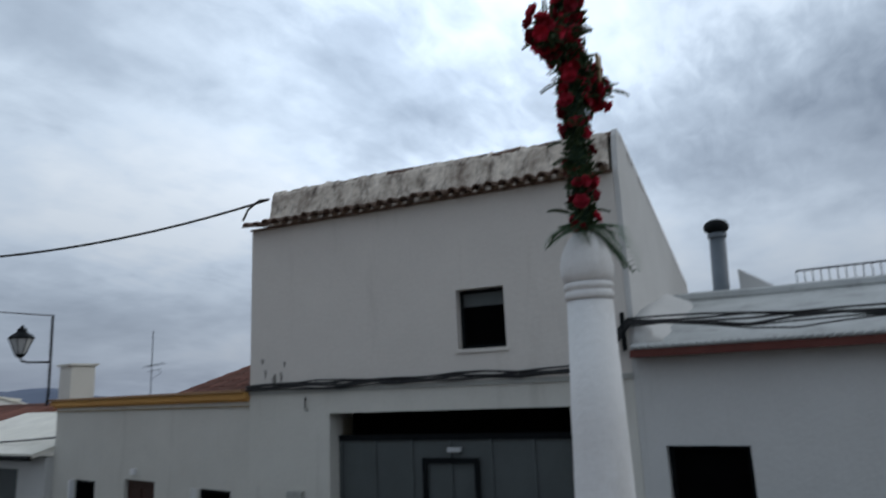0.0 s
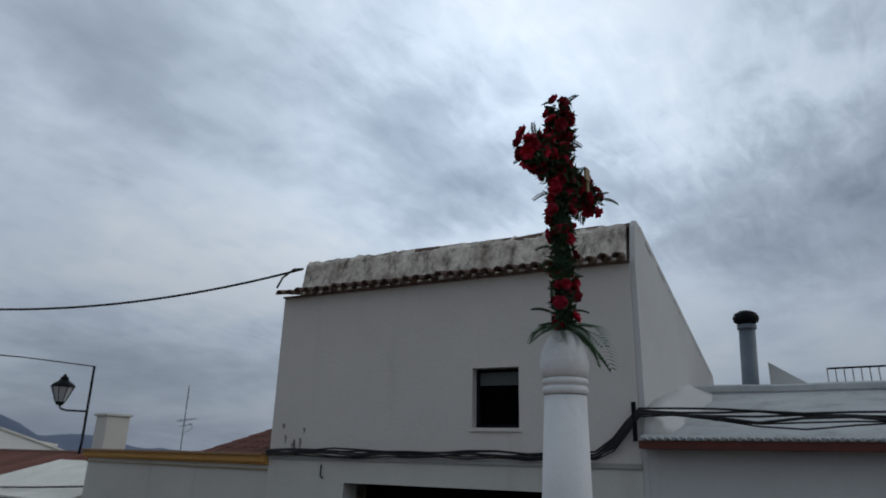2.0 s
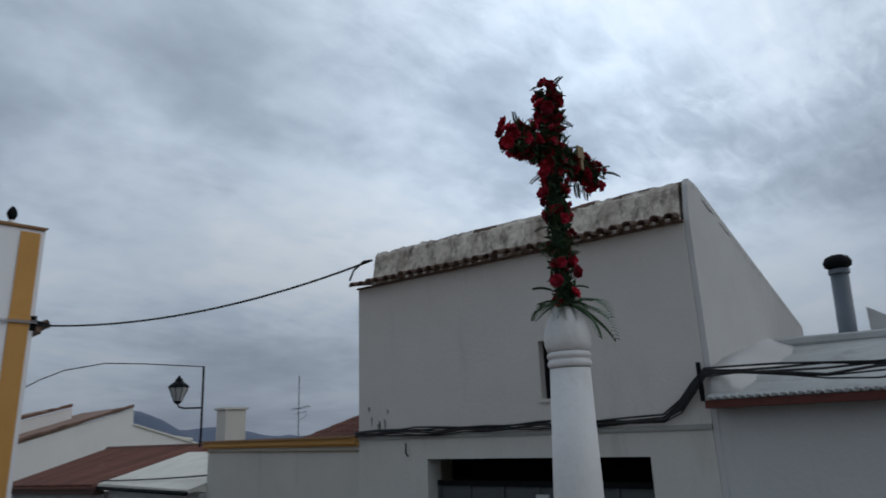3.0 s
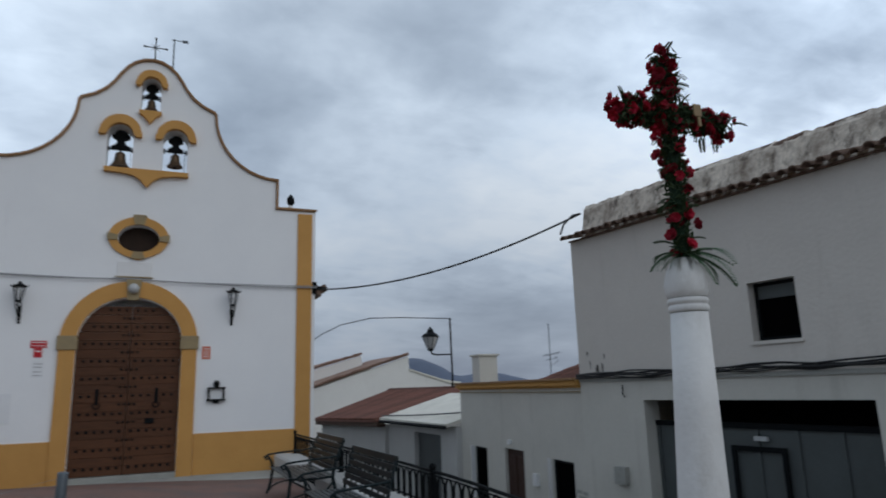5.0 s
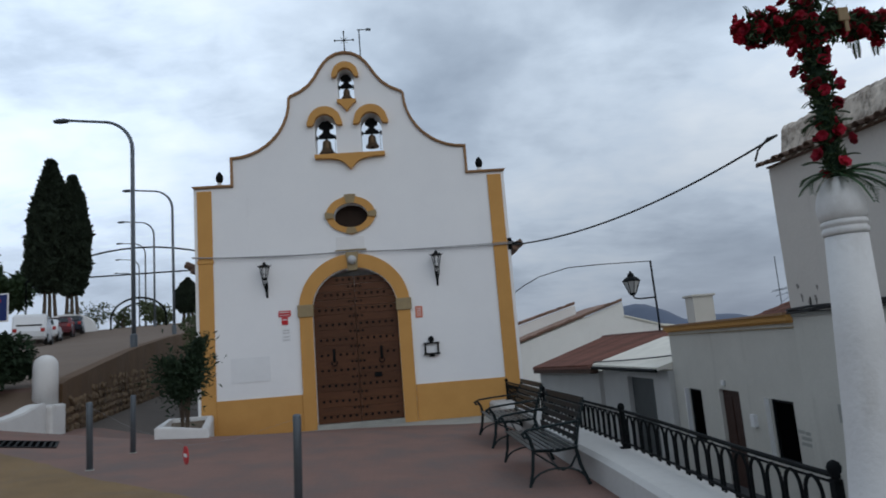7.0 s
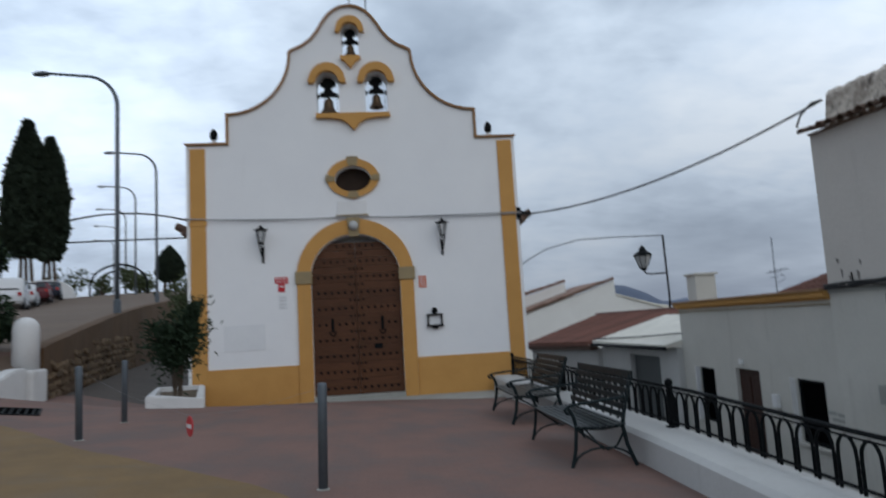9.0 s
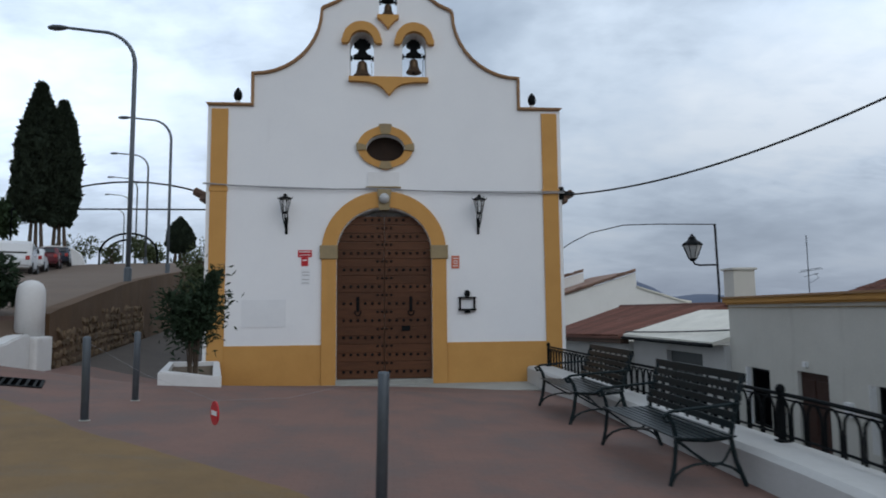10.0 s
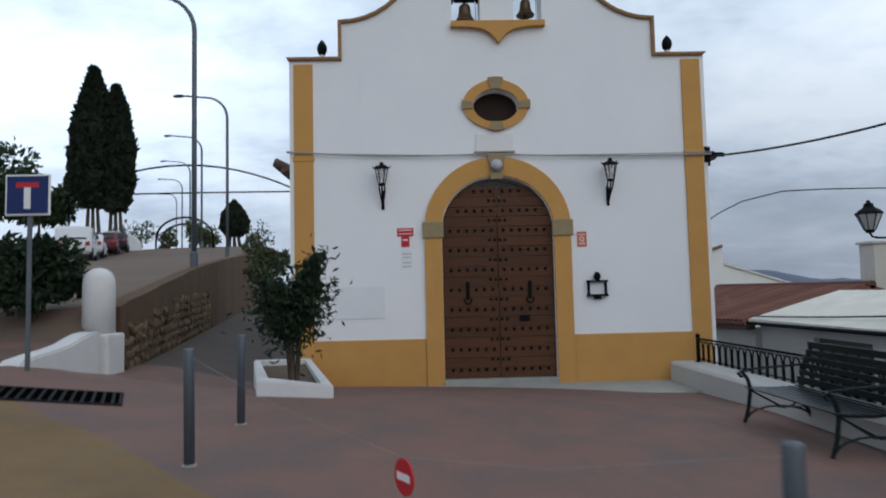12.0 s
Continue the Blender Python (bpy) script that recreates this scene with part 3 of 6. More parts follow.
def bell(parent, x, z, s):
    ob = thing("bell", "old bronze bell hung in the bell gable", "bell", (x, 0.28, z), "bells of the gable")
    prof = [(0.16, 0.012), (0.215, 0.0), (0.22, 0.018), (0.185, 0.06), (0.15, 0.12), (0.130, 0.20), (0.122, 0.29), (0.112, 0.345), (0.075, 0.385), (0.03, 0.40)]
    bm = lathe(bmesh.new(), [(r * s, h * s) for r, h in prof], 24, (x, 0.28, z))
    part("bell_body", bm, BRONZE, ob, smooth=True)
    bm = lathe(bmesh.new(), [(0.02 * s, -0.03 * s), (0.04 * s, -0.01 * s), (0.02 * s, 0.03 * s), (0.01 * s, 0.2 * s)], 10, (x, 0.28, z))
    part("clapper", bm, IRON, ob)
    part("hanger", tube(bmesh.new(), [(x, 0.28, z + 0.39 * s), (x, 0.28, z + 0.47 * s)], 0.028 * s, 8), IRON, ob)
    # wooden yoke: a waisted headstock with an iron axle
    z0 = z + 0.46 * s
    yoke = [(-0.21, 0.0), (0.21, 0.0), (0.215, 0.06), (0.13, 0.10), (0.085, 0.17), (0.085, 0.23), (0.125, 0.27), (0.20, 0.30), (0.205, 0.37), (0.15, 0.385), (0.15, 0.43), (0.10, 0.44), (0.09, 0.48)]
    yoke += [(-u, v) for u, v in yoke[:1:-1]]
    bm = plate(bmesh.new(), [(x + u * s, z0 + v * s) for u, v in yoke], (), 0.20, 0.36)
    part("yoke", bm, IRON, ob, "dark iron-bound wooden yoke")
    w = 0.285 if s > 0.85 else 0.22
    bm = tube(bmesh.new(), [(x - w, 0.28, z0 + 0.01), (x + w, 0.28, z0 + 0.01)], 0.02, 8)
    for q in (-1, 1):
        box(bm, x + q * (w - 0.025) - 0.02, x + q * (w - 0.025) + 0.02, 0.22, 0.34, z0 - 0.04, z0 + 0.05, 0.004)
    part("axle", bm, IRON, ob)
    if s > 0.85:
        part("bell_rope", tube(bmesh.new(), [(x + 0.22, 0.30, z0 + 0.10), (x + 0.23, 0.31, z0 - 0.2), (x + 0.225, 0.32, 7.16)], 0.006, 5), IRON, ob)


def chapel():
    ob = thing("chapel", "small whitewashed chapel with ochre trim and bell gable", "chapel", (0, 0, -0.2))
    half = facade_outline()
    outline = half + [(-x, z) for x, z in half[-2::-1]]
    door_hole = [(DX - 1.11, -0.02), (DX + 1.11, -0.02)] + arc(DX, 2.93, 1.11, 1.05, 0, 180, 28)
    oculus = arc(-0.06, 5.43, 0.455, 0.335, 0, 360, 28)[:-1]
    holes = [door_hole, oculus] + [arch_loop(*h) for h in BELL_HOLES]
    bm = plate(bmesh.new(), outline, holes, 0.0, 0.55)
    part("wall", bm, CHAPEL_WHITE, ob)
    # nave behind
    bm = boxes((-4.15, 4.15, 0.553, 16, -0.6, 4.28))
    part("nave", bm, CHAPEL_WHITE, ob)
    bm = bmesh.new()
    prof = [(-4.5, 4.24), (-4.5, 4.34), (0, 6.35), (4.5, 4.34), (4.5, 4.24), (0, 6.2)]
    plate(bm, prof, (), 0.556, 16.2)
    part("roof", bm, OLDTILE, ob)
    tile = lathe(bmesh.new(), [(0.085, 0), (0.10, 0.36)], 8)
    tile_me = mesh_of("eave_tile", tile, OLDTILE)
    for sx in (-1, 1):
        for k in range(14):
            piece("eave_tile", tile_me, pose(sx * 4.34, 0.75 + 0.24 * k, 4.36, 0, sx * 66, 0), ob)
    # coping along the gable
    bm = bmesh.new()
    top = [Vector((x, 0, z)) for x, z in outline[1:-1]]
    rows = []
    for i, q in enumerate(top):
        d0 = (q - top[max(i - 1, 0)]) if i else (top[1] - q)
        d1 = (top[min(i + 1, len(top) - 1)] - q) if i < len(top) - 1 else d0
        n0, n1 = (Vector((-d.z, 0, d.x)).normalized() for d in (d0, d1))
        if i == 0:
            n0 = Vector((1, 0, 0))
        if i == len(top) - 1:
            n1 = Vector((-1, 0, 0))
        n0, n1 = (-v if v.z < -0.2 or (abs(v.z) <= 0.2 and v.x * q.x < 0) else v for v in (n0, n1))
        m = (n0 + n1)
        m = m / max(0.7, m.dot(n0))
        rows.append([bm.verts.new(q + m * off + Vector((0, y, 0))) for off, y in ((-0.015, -0.05), (0.01, -0.07), (0.05, -0.07), (0.058, 0.2), (0.05, 0.62), (-0.015, 0.60))])
    for p, q in zip(rows, rows[1:]):
        for k in range(6):
            bm.faces.new((p[k], p[(k + 1) % 6], q[(k + 1) % 6], q[k]))
    bm.faces.new(rows[0][::-1])
    bm.faces.new(rows[-1])
    part("coping", bm, COPING, ob, "ochre brick coping")
    # corner pilasters, dado and door surround, painted ochre
    for sx in (-1, 1):
        xs = sorted((sx * 3.73, sx * 4.11))
        part("pilaster", boxes((xs[0], xs[1], -0.035, 0.006, -0.3, 6.33), bevel=0.008), YELLOW, ob, "ochre painted corner pilaster")
        part("pilaster_band", boxes((xs[0] - 0.02, xs[1] + 0.02, -0.05, 0.006, 4.36, 4.46), bevel=0.01), YELLOW, ob)
    part("dado", boxes((-3.73, DX - 1.46, -0.022, 0.006, -0.3, 0.80), bevel=0.006), YELLOW, ob, "ochre painted dado")
    part("dado", boxes((DX + 1.46, 3.73, -0.022, 0.006, -0.35, 0.82), bevel=0.006), YELLOW, ob, "ochre painted dado")
    for sx in (-1, 1):
        xs = sorted((DX + sx * 1.115, DX + sx * 1.455))
        part("door_jamb", boxes((xs[0], xs[1], -0.06, 0.006, -0.3, 2.78), bevel=0.01), YELLOW, ob)
        xs = sorted((DX + sx * 1.08, DX + sx * 1.495))
        part("impost", boxes((xs[0], xs[1], -0.09, 0.006, 2.78, 3.10), bevel=0.015), STONE, ob, "grey stone impost block")
    bm = plate(bmesh.new(), band(arc(DX, 2.96, 1.455, 1.42, 5.7, 174.3, 30), arc(DX, 2.96, 1.115, 1.045, 7.8, 172.2, 30)), (), -0.06, 0.006)
    part("door_arch", bm, YELLOW, ob, "ochre arch over the door")
    bm = plate(bmesh.new(), [(DX - 0.12, 3.93), (DX + 0.12, 3.93), (DX + 0.17, 4.42), (DX - 0.17, 4.42)], (), -0.10, 0.006)
    part("keystone", bm, STONE, ob, "grey stone keystone")
    bm = lathe(bmesh.new(), [(0.11, 0.0), (0.12, 0.02), (0.115, 0.07), (0.06, 0.11), (0.01, 0.12)], 18)
    bmesh.ops.transform(bm, matrix=pose(DX, -0.10, 4.20, 90, 0, 0), verts=bm.verts[:])
    part("keystone_lamp", bm, LAMPGLASS, ob, "round white bulkhead lamp", True)
    # oculus frame with four stone blocks and a pane painted as the dark interior
    outer = []
    for k in range(64):
        a = 2 * math.pi * k / 64
        bump = 0.07 * math.exp(-((math.degrees(a) - 90) / 11) ** 2) + 0.05 * math.exp(-((math.degrees(a) - 270) / 11) ** 2)
        outer.append((-0.06 + (0.66 + bump) * math.cos(a), 5.45 + (0.50 + bump) * math.sin(a)))
    bm = plate(bmesh.new(), outer, [arc(-0.06, 5.43, 0.458, 0.338, 0, 360, 28)[:-1]], -0.055, 0.006)
    part("oculus_frame", bm, YELLOW, ob, "ochre oval window frame")
    for a in (0, 90, 180, 270):
        w = 13 if a % 180 else 10
        lo, hi = arc(-0.06, 5.45, 0.69, 0.56 if a == 90 else 0.53, a - w, a + w, 4), arc(-0.06, 5.43, 0.455, 0.335, a - w, a + w, 4)
        part("oculus_block", plate(bmesh.new(), band(lo, hi), (), -0.085, 0.004), STONE, ob, "grey stone block")
    bm = plate(bmesh.new(), arc(-0.06, 5.43, 0.50, 0.38, 0, 360, 28)[:-1], (), 0.26, 0.28)
    part("oculus_pane", bm, INTERIORPANE, ob, "window pane painted brown-black as the dark interior")
    # hoods and sills of the bell openings
    for cx, w, z0, zs, rise in BELL_HOLES:
        k = w / 0.29
        o = [(cx + 0.48 * k, zs - 0.03), (cx + 0.48 * k, zs + 0.05)] + arc(cx, zs + 0.05, 0.46 * k, 0.46 * k, 8, 172, 18) + [(cx - 0.48 * k, zs + 0.05), (cx - 0.48 * k, zs - 0.03)]
        i = [(cx + w + 0.06 * k, zs - 0.03), (cx + w, zs + 0.03)] + arc(cx, zs + 0.0, w, rise, 14, 166, 18) + [(cx - w, zs + 0.03), (cx - w - 0.06 * k, zs - 0.03)]
        part("bell_hood", plate(bmesh.new(), band(o, i), (), -0.14, 0.004), YELLOW, ob, "ochre hood over a bell opening")
    sill = [(-0.93, 7.15), (0.97, 7.15), (0.97, 7.04), (0.62, 7.03), (0.34, 6.98), (0.18, 6.88), (0.10, 6.78), (0.03, 6.70), (-0.04, 6.78), (-0.12, 6.88), (-0.28, 6.98), (-0.56, 7.03), (-0.93, 7.04)]
    part("bell_sill", plate(bmesh.new(), sill, (), -0.13, 0.004), YELLOW, ob, "ochre bracketed sill under two bells")
    sill = [(-0.25, 8.70), (0.27, 8.70), (0.27, 8.62), (0.16, 8.55), (0.08, 8.45), (0.01, 8.36), (-0.06, 8.45), (-0.14, 8.55), (-0.25, 8.62)]
    part("bell_sill", plate(bmesh.new(), sill, (), -0.12, 0.004), YELLOW, ob, "small ochre bracketed sill")
    # door leaves of horizontal boards with iron studs
    for sx in (-1, 1):
        leaf = part("door_leaf", boxes(*[(min(DX + sx * 0.006, DX + sx * 1.12), max(DX + sx * 0.006, DX + sx * 1.12), 0.125, 0.18, 0.0, 2.95)]), WOOD, ob, "dark brown studded wooden door leaf")
        n = 20
        for k in range(n):
            z0, z1 = 0.0 + 4.0 * k / n + 0.005, 4.0 * (k + 1) / n - 0.005

            def width(z):
                return 1.12 if z < 2.93 else 1.12 * math.sqrt(max(0.0, 1 - ((z - 2.93) / 1.06) ** 2))

            side = [(DX + sx * width(z), z) for z in steps(z0, z1, 0.05)]
            if width(z1) < 0.05:
                continue
            bm = plate(bmesh.new(), [(DX + sx * 0.008, z0)] + side + [(DX + sx * 0.008, z1)], (), 0.09, 0.126)
            part("plank", bm, WOOD, leaf)
        bm = bmesh.new()
        for k in range(1, 11):
            z = 0.16 + 0.395 * (k - 1)
            xmax = (1.0 if z < 2.9 else math.sqrt(max(0, 1 - ((z - 2.93) / 1.0) ** 2))) * 0.97
            for j in range(6):
                x = DX + sx * (0.12 + j * 0.165)
                if abs(x - DX) < xmax:
                    lathe(bm, [(0.036, 0), (0.03, 0.018), (0.012, 0.03)], 8, m=pose(x, 0.09, z, 90, 0, 0))
            zc = z + 0.2
            for j in range(2):
                x = DX + sx * (0.05 + j * 0.11)
                if zc < 3.7:
                    lathe(bm, [(0.032, 0), (0.026, 0.016), (0.01, 0.026)], 8, m=pose(x, 0.09, zc, 90, 0, 0))
        tagged(part("studs", bm, IRON, leaf, "rows of black iron studs"), kind="stuff")
        bm = bmesh.new()
        box(bm, DX + sx * 0.62 - 0.035, DX + sx * 0.62 + 0.035, 0.06, 0.092, 1.55, 1.90, 0.012)
        tube(bm, [(DX + sx * 0.62 + 0.07 * math.cos(a), 0.045, 1.55 + 0.09 * math.sin(a)) for a in (math.pi * (0.9 + 1.2 * k / 10) for k in range(11))], 0.014, 6)
        part("knocker", bm, IRON, leaf, "black iron knocker")
    bm = boxes((DX + 0.40, DX + 0.60, 0.06, 0.092, 1.10, 1.22), bevel=0.01)
    part("lock_plate", bm, IRON, ob)
    part("door_sill", boxes((DX - 1.12, DX + 1.12, -0.10, 0.56, -0.14, -0.008), bevel=0.012), CONCRETE, ob)
    # finials, cross and vane on the gable
    for sx in (-1, 1):
        bm = lathe(bmesh.new(), [(0.13, 6.49), (0.12, 6.55), (0.06, 6.58), (0.05, 6.62)], 14, (sx * 3.58, 0.28, 0))
        part("finial_base", bm, WHITE, ob, smooth=True)
        bm = lathe(bmesh.new(), [(0.045, 6.62), (0.085, 6.67), (0.105, 6.74), (0.095, 6.82), (0.055, 6.89), (0.015, 6.94)], 14, (sx * 3.58, 0.28, 0))
        part("finial", bm, IRON, ob, "dark glazed urn finial", True)
    bm = bmesh.new()
    tube(bm, [(0.02, 0.28, 10.1), (0.02, 0.28, 10.86)], 0.016, 6)
    tube(bm, [(-0.22, 0.28, 10.62), (0.26, 0.28, 10.62)], 0.014, 6)
    for q in ((0.02, 10.88), (-0.24, 10.62), (0.28, 10.62)):
        bmesh.ops.create_icosphere(bm, subdivisions=1, radius=0.035, matrix=Matrix.Translation((q[0], 0.28, q[1])))
    for a in (45, 135, 225, 315):
        tube(bm, [(0.02, 0.28, 10.62), (0.02 + 0.13 * math.cos(radians(a)), 0.28, 10.62 + 0.13 * math.sin(radians(a)))], 0.007, 5)
    part("roof_cross", bm, IRON, ob, "thin wrought iron cross")
    bm = bmesh.new()
    tube(bm, [(0.46, 0.34, 9.6), (0.46, 0.34, 10.98)], 0.02, 6)
    tube(bm, [(0.40, 0.34, 10.95), (0.78, 0.34, 10.95)], 0.014, 6)
    box(bm, 0.66, 0.80, 0.335, 0.345, 10.91, 10.99)
    part("weather_vane", bm, GALV, ob, "thin metal vane on a rod")
    for x, z, s in ((-0.62, 7.27, 1.0), (0.64, 7.40, 0.87), (0.01, 8.84, 0.75)):
        bell(ob, x, z, s)


def wall_lantern():
    """An iron lantern on a scrolled bracket, built at the wall plane, its foot at z 0."""
    ob = thing("wall_lantern", "black iron wall lantern on a scrolled bracket", "lantern", group="lanterns beside the chapel door")
    # two straps rise from a point at the foot and spread to carry the lantern
    bm = bmesh.new()
    for q in (-1, 1):
        tube(bm, [(0, -0.02, 0.0), (0.018 * q, -0.06, 0.14), (0.05 * q, -0.16, 0.30), (0.055 * q, -0.26, 0.42)], 0.016, 6)
    tube(bm, [(0, -0.01, 0.02), (0, -0.10, 0.16), (0, -0.20, 0.30), (0, -0.26, 0.42)], 0.017, 6)
    box(bm, -0.03, 0.03, -0.014, 0.0, -0.03, 0.36, 0.005)
    part("bracket", bm, IRON, ob)
    bm = bmesh.new()
    lathe(bm, [(0.05, 0.42), (0.072, 0.44), (0.072, 0.46), (0.03, 0.47)], 6, (0, -0.26, 0))
    lathe(bm, [(0.135, 0.75), (0.17, 0.765), (0.165, 0.78), (0.10, 0.805), (0.05, 0.825), (0.035, 0.85), (0.045, 0.865), (0.02, 0.885)], 6, (0, -0.26, 0))
    for k in range(6):
        a = math.pi / 3 * k
        tube(bm, [(0.066 * math.cos(a), -0.26 + 0.066 * math.sin(a), 0.45), (0.128 * math.cos(a), -0.26 + 0.128 * math.sin(a), 0.76)], 0.010, 5)
        tube(bm, [(0.165 * math.cos(a), -0.26 + 0.165 * math.sin(a), 0.77), (0.175 * math.cos(a), -0.26 + 0.175 * math.sin(a), 0.81)], 0.008, 5)
    part("lantern_frame", bm, IRON, ob)
    bm = lathe(bmesh.new(), [(0.06, 0.46), (0.12, 0.755)], 6, (0, -0.26, 0))
    part("lantern_glass", bm, CLEARGLASS, ob, "clear lantern glass")
    part("bulb", lathe(bmesh.new(), [(0.012, 0.75), (0.02, 0.70), (0.035, 0.65), (0.025, 0.615), (0.004, 0.60)], 10, (0, -0.26, 0)), SIGNWHITE, ob, smooth=True)
    return ob


def chapel_fittings():
    a = wall_lantern()
    a.location = (-2.36, 0, 3.39)
    copy_thing(a, pose(2.14, 0, 3.39))
    ob = thing("wall_sign", "red notice sign with unreadable white lines on the chapel wall", "sign", (-1.93, -0.02, 2.2))
    part("sign_plate", boxes((-2.09, -1.77, -0.016, -0.002, 2.83, 2.99), bevel=0.003), REDSIGN, ob)
    part("sign_plate", boxes((-2.01, -1.85, -0.016, -0.002, 2.62, 2.826), bevel=0.003), REDSIGN, ob)
    part("sign_bar", boxes((-2.06, -1.80, -0.019, -0.0165, 2.94, 2.96), (-2.06, -1.80, -0.019, -0.0165, 2.87, 2.885), (-1.98, -1.88, -0.019, -0.0165, 2.74, 2.77)), SIGNWHITE, ob)
    part("paper", boxes((-2.02, -1.80, -0.006, -0.002, 2.18, 2.54)), PAPER, ob, "pale paper notice")
    for z in (2.22, 2.30, 2.40, 2.47):
        part("paper_line", boxes((-1.99, -1.83, -0.0075, -0.0065, z, z + 0.015)), GREYCABLE, ob)
    ob = thing("wall_sign", "small faded orange-red sign on the chapel wall", "sign", (1.58, -0.02, 2.5))
    part("sign_plate", boxes((1.49, 1.68, -0.016, -0.002, 2.55, 2.85), bevel=0.003), ORANGESIGN, ob)
    part("sign_bar", boxes((1.52, 1.65, -0.019, -0.0165, 2.60, 2.62), (1.52, 1.65, -0.019, -0.0165, 2.78, 2.80)), SIGNWHITE, ob)
    bm = plate(bmesh.new(), arc(1.585, 2.70, 0.05, 0.05, 0, 360, 16)[:-1], [arc(1.585, 2.70, 0.032, 0.032, 0, 360, 16)[:-1]], -0.019, -0.0165)
    part("sign_ring", bm, SIGNWHITE, ob)
    ob = thing("votive_frame", "small black iron votive frame with a lamp on the wall", "frame", (1.85, -0.05, 1.5))
    bm = boxes((1.66, 1.70, -0.07, -0.002, 1.58, 1.86), (2.00, 2.04, -0.07, -0.002, 1.58, 1.86), (1.64, 2.06, -0.09, -0.002, 1.84, 1.875), (1.64, 2.06, -0.10, -0.002, 1.555, 1.60), bevel=0.005)
    part("frame_bars", bm, IRON, ob)
    part("frame_back", boxes((1.70, 2.00, -0.014, -0.004, 1.60, 1.84)), PAPER, ob, "pale tile picture")
    part("frame_lamp", lathe(bmesh.new(), [(0.03, 1.875), (0.06, 1.90), (0.075, 1.96), (0.05, 2.02), (0.01, 2.04)], 10, (1.85, -0.05, 0)), IRON, ob)
    part("frame_drip", boxes((1.78, 1.92, -0.06, -0.004, 1.50, 1.553)), IRON, ob)
    solo("notice_board", boxes((-3.35, -2.35, -0.012, -0.002, 1.22, 1.85), bevel=0.003), PAPER, "large pale painted-over panel on the chapel wall", "panel")
    ob = thing("plaque", "white marble plaque over the door keystone", "plaque", (-0.11, -0.02, 4.5))
    part("slab", boxes((-0.48, 0.27, -0.03, -0.002, 4.50, 4.85), bevel=0.006), SIGNWHITE, ob)
    part("ledge", boxes((-0.52, 0.30, -0.06, -0.002, 4.465, 4.498), bevel=0.006), STONE, ob)
    bm = tube(bmesh.new(), sag((-4.25, -0.075, 4.55), (-0.55, -0.075, 4.43), 0.05) + sag((-0.5, -0.075, 4.45), (4.25, -0.075, 4.36), 0.04), 0.016, 6)
    tube(bm, sag((-4.25, -0.075, 4.53), (4.25, -0.075, 4.40), 0.06), 0.009, 6)
    solo("wall_cable", bm, GREYCABLE, "grey cables strung along the chapel front", "cable")


# ---- low wall, railing, benches, pillar with the cross ----


def wall_top(y):
    return 0.25 + 0.03 * clamp(-y / 8.0) - 0.06 * clamp((-10.0 - y) / 2.5)


def low_wall():
    bm = bmesh.new()
    rows = []
    for y in steps(-0.005, -26.0, 0.6):
        x0 = 3.25
        z = wall_top(y)
        rows.append([bm.verts.new(p) for p in ((x0 - 0.01, y, -0.5), (x0, y, z - 0.05), (x0 + 0.05, y, z + 0.01 * noise.noise((0, y, 0))), (3.79, y, z), (3.83, y, z - 0.04), (3.86, y, -2.1), (x0 + 0.05, y, -2.1))])
    for a, b in zip(rows, rows[1:]):
        for k in range(7):
            bm.faces.new((a[k], a[(k + 1) % 7], b[(k + 1) % 7], b[k]))
    bm.faces.new(rows[0][::-1])
    bm.faces.new(rows[-1])
    solo("wall_right", bm, HOUSE_WHITE, "low white limewashed parapet wall along the square", "wall", "structure")


def railing():
    ob = thing("railing", "black iron railing with looped balusters on the low wall", "railing", (3.7, -6.5, 0.2))
    y_end = -13.39
    bm = bmesh.new()
    tube(bm, [(3.7, y, wall_top(y) + 0.45) for y in steps(-0.28, y_end, 0.6)], 0.020, 8)
    tube(bm, [(3.7, y, wall_top(y) + 0.405) for y in steps(-0.28, y_end, 0.6)], 0.010, 6)
    part("top_rail", bm, IRON, ob)
    part("bottom_rail", tube(bmesh.new(), [(3.7, y, wall_top(y) + 0.07) for y in steps(-0.28, y_end, 0.6)], 0.014, 6), IRON, ob)
    for y in (-0.30, -4.80, -9.33, -13.36):
        z = wall_top(y) - 0.01
        bm = boxes((3.67, 3.73, y - 0.03, y + 0.03, z, z + 0.44), (3.645, 3.755, y - 0.055, y + 0.055, z, z + 0.03), bevel=0.006)
        post = part("post", bm, IRON, ob)
        part("ball", lathe(bmesh.new(), [(0.03, 0.43), (0.025, 0.46), (0.04, 0.48), (0.046, 0.51), (0.034, 0.54), (0.01, 0.555)], 14, (3.7, y, z)), IRON, post, "round iron ball finial", True)
    # one looped baluster: an upright hoop whose feet curl out
    w = 0.095
    pts = [(0, -w, 0.0), (0, -w, 0.22)] + [(0, -w * math.cos(a), 0.25 + 0.13 * math.sin(a)) for a in (math.pi * k / 8 for k in range(1, 8))] + [(0, w, 0.22), (0, w, 0.0)]
    hoop = mesh_of("baluster", tube(bmesh.new(), pts, 0.0135, 6), IRON, True)
    y = -0.42
    while y > y_end + 0.1:
        piece("baluster", hoop, pose(3.7, y, wall_top(y) + 0.03), ob)
        y -= 0.235


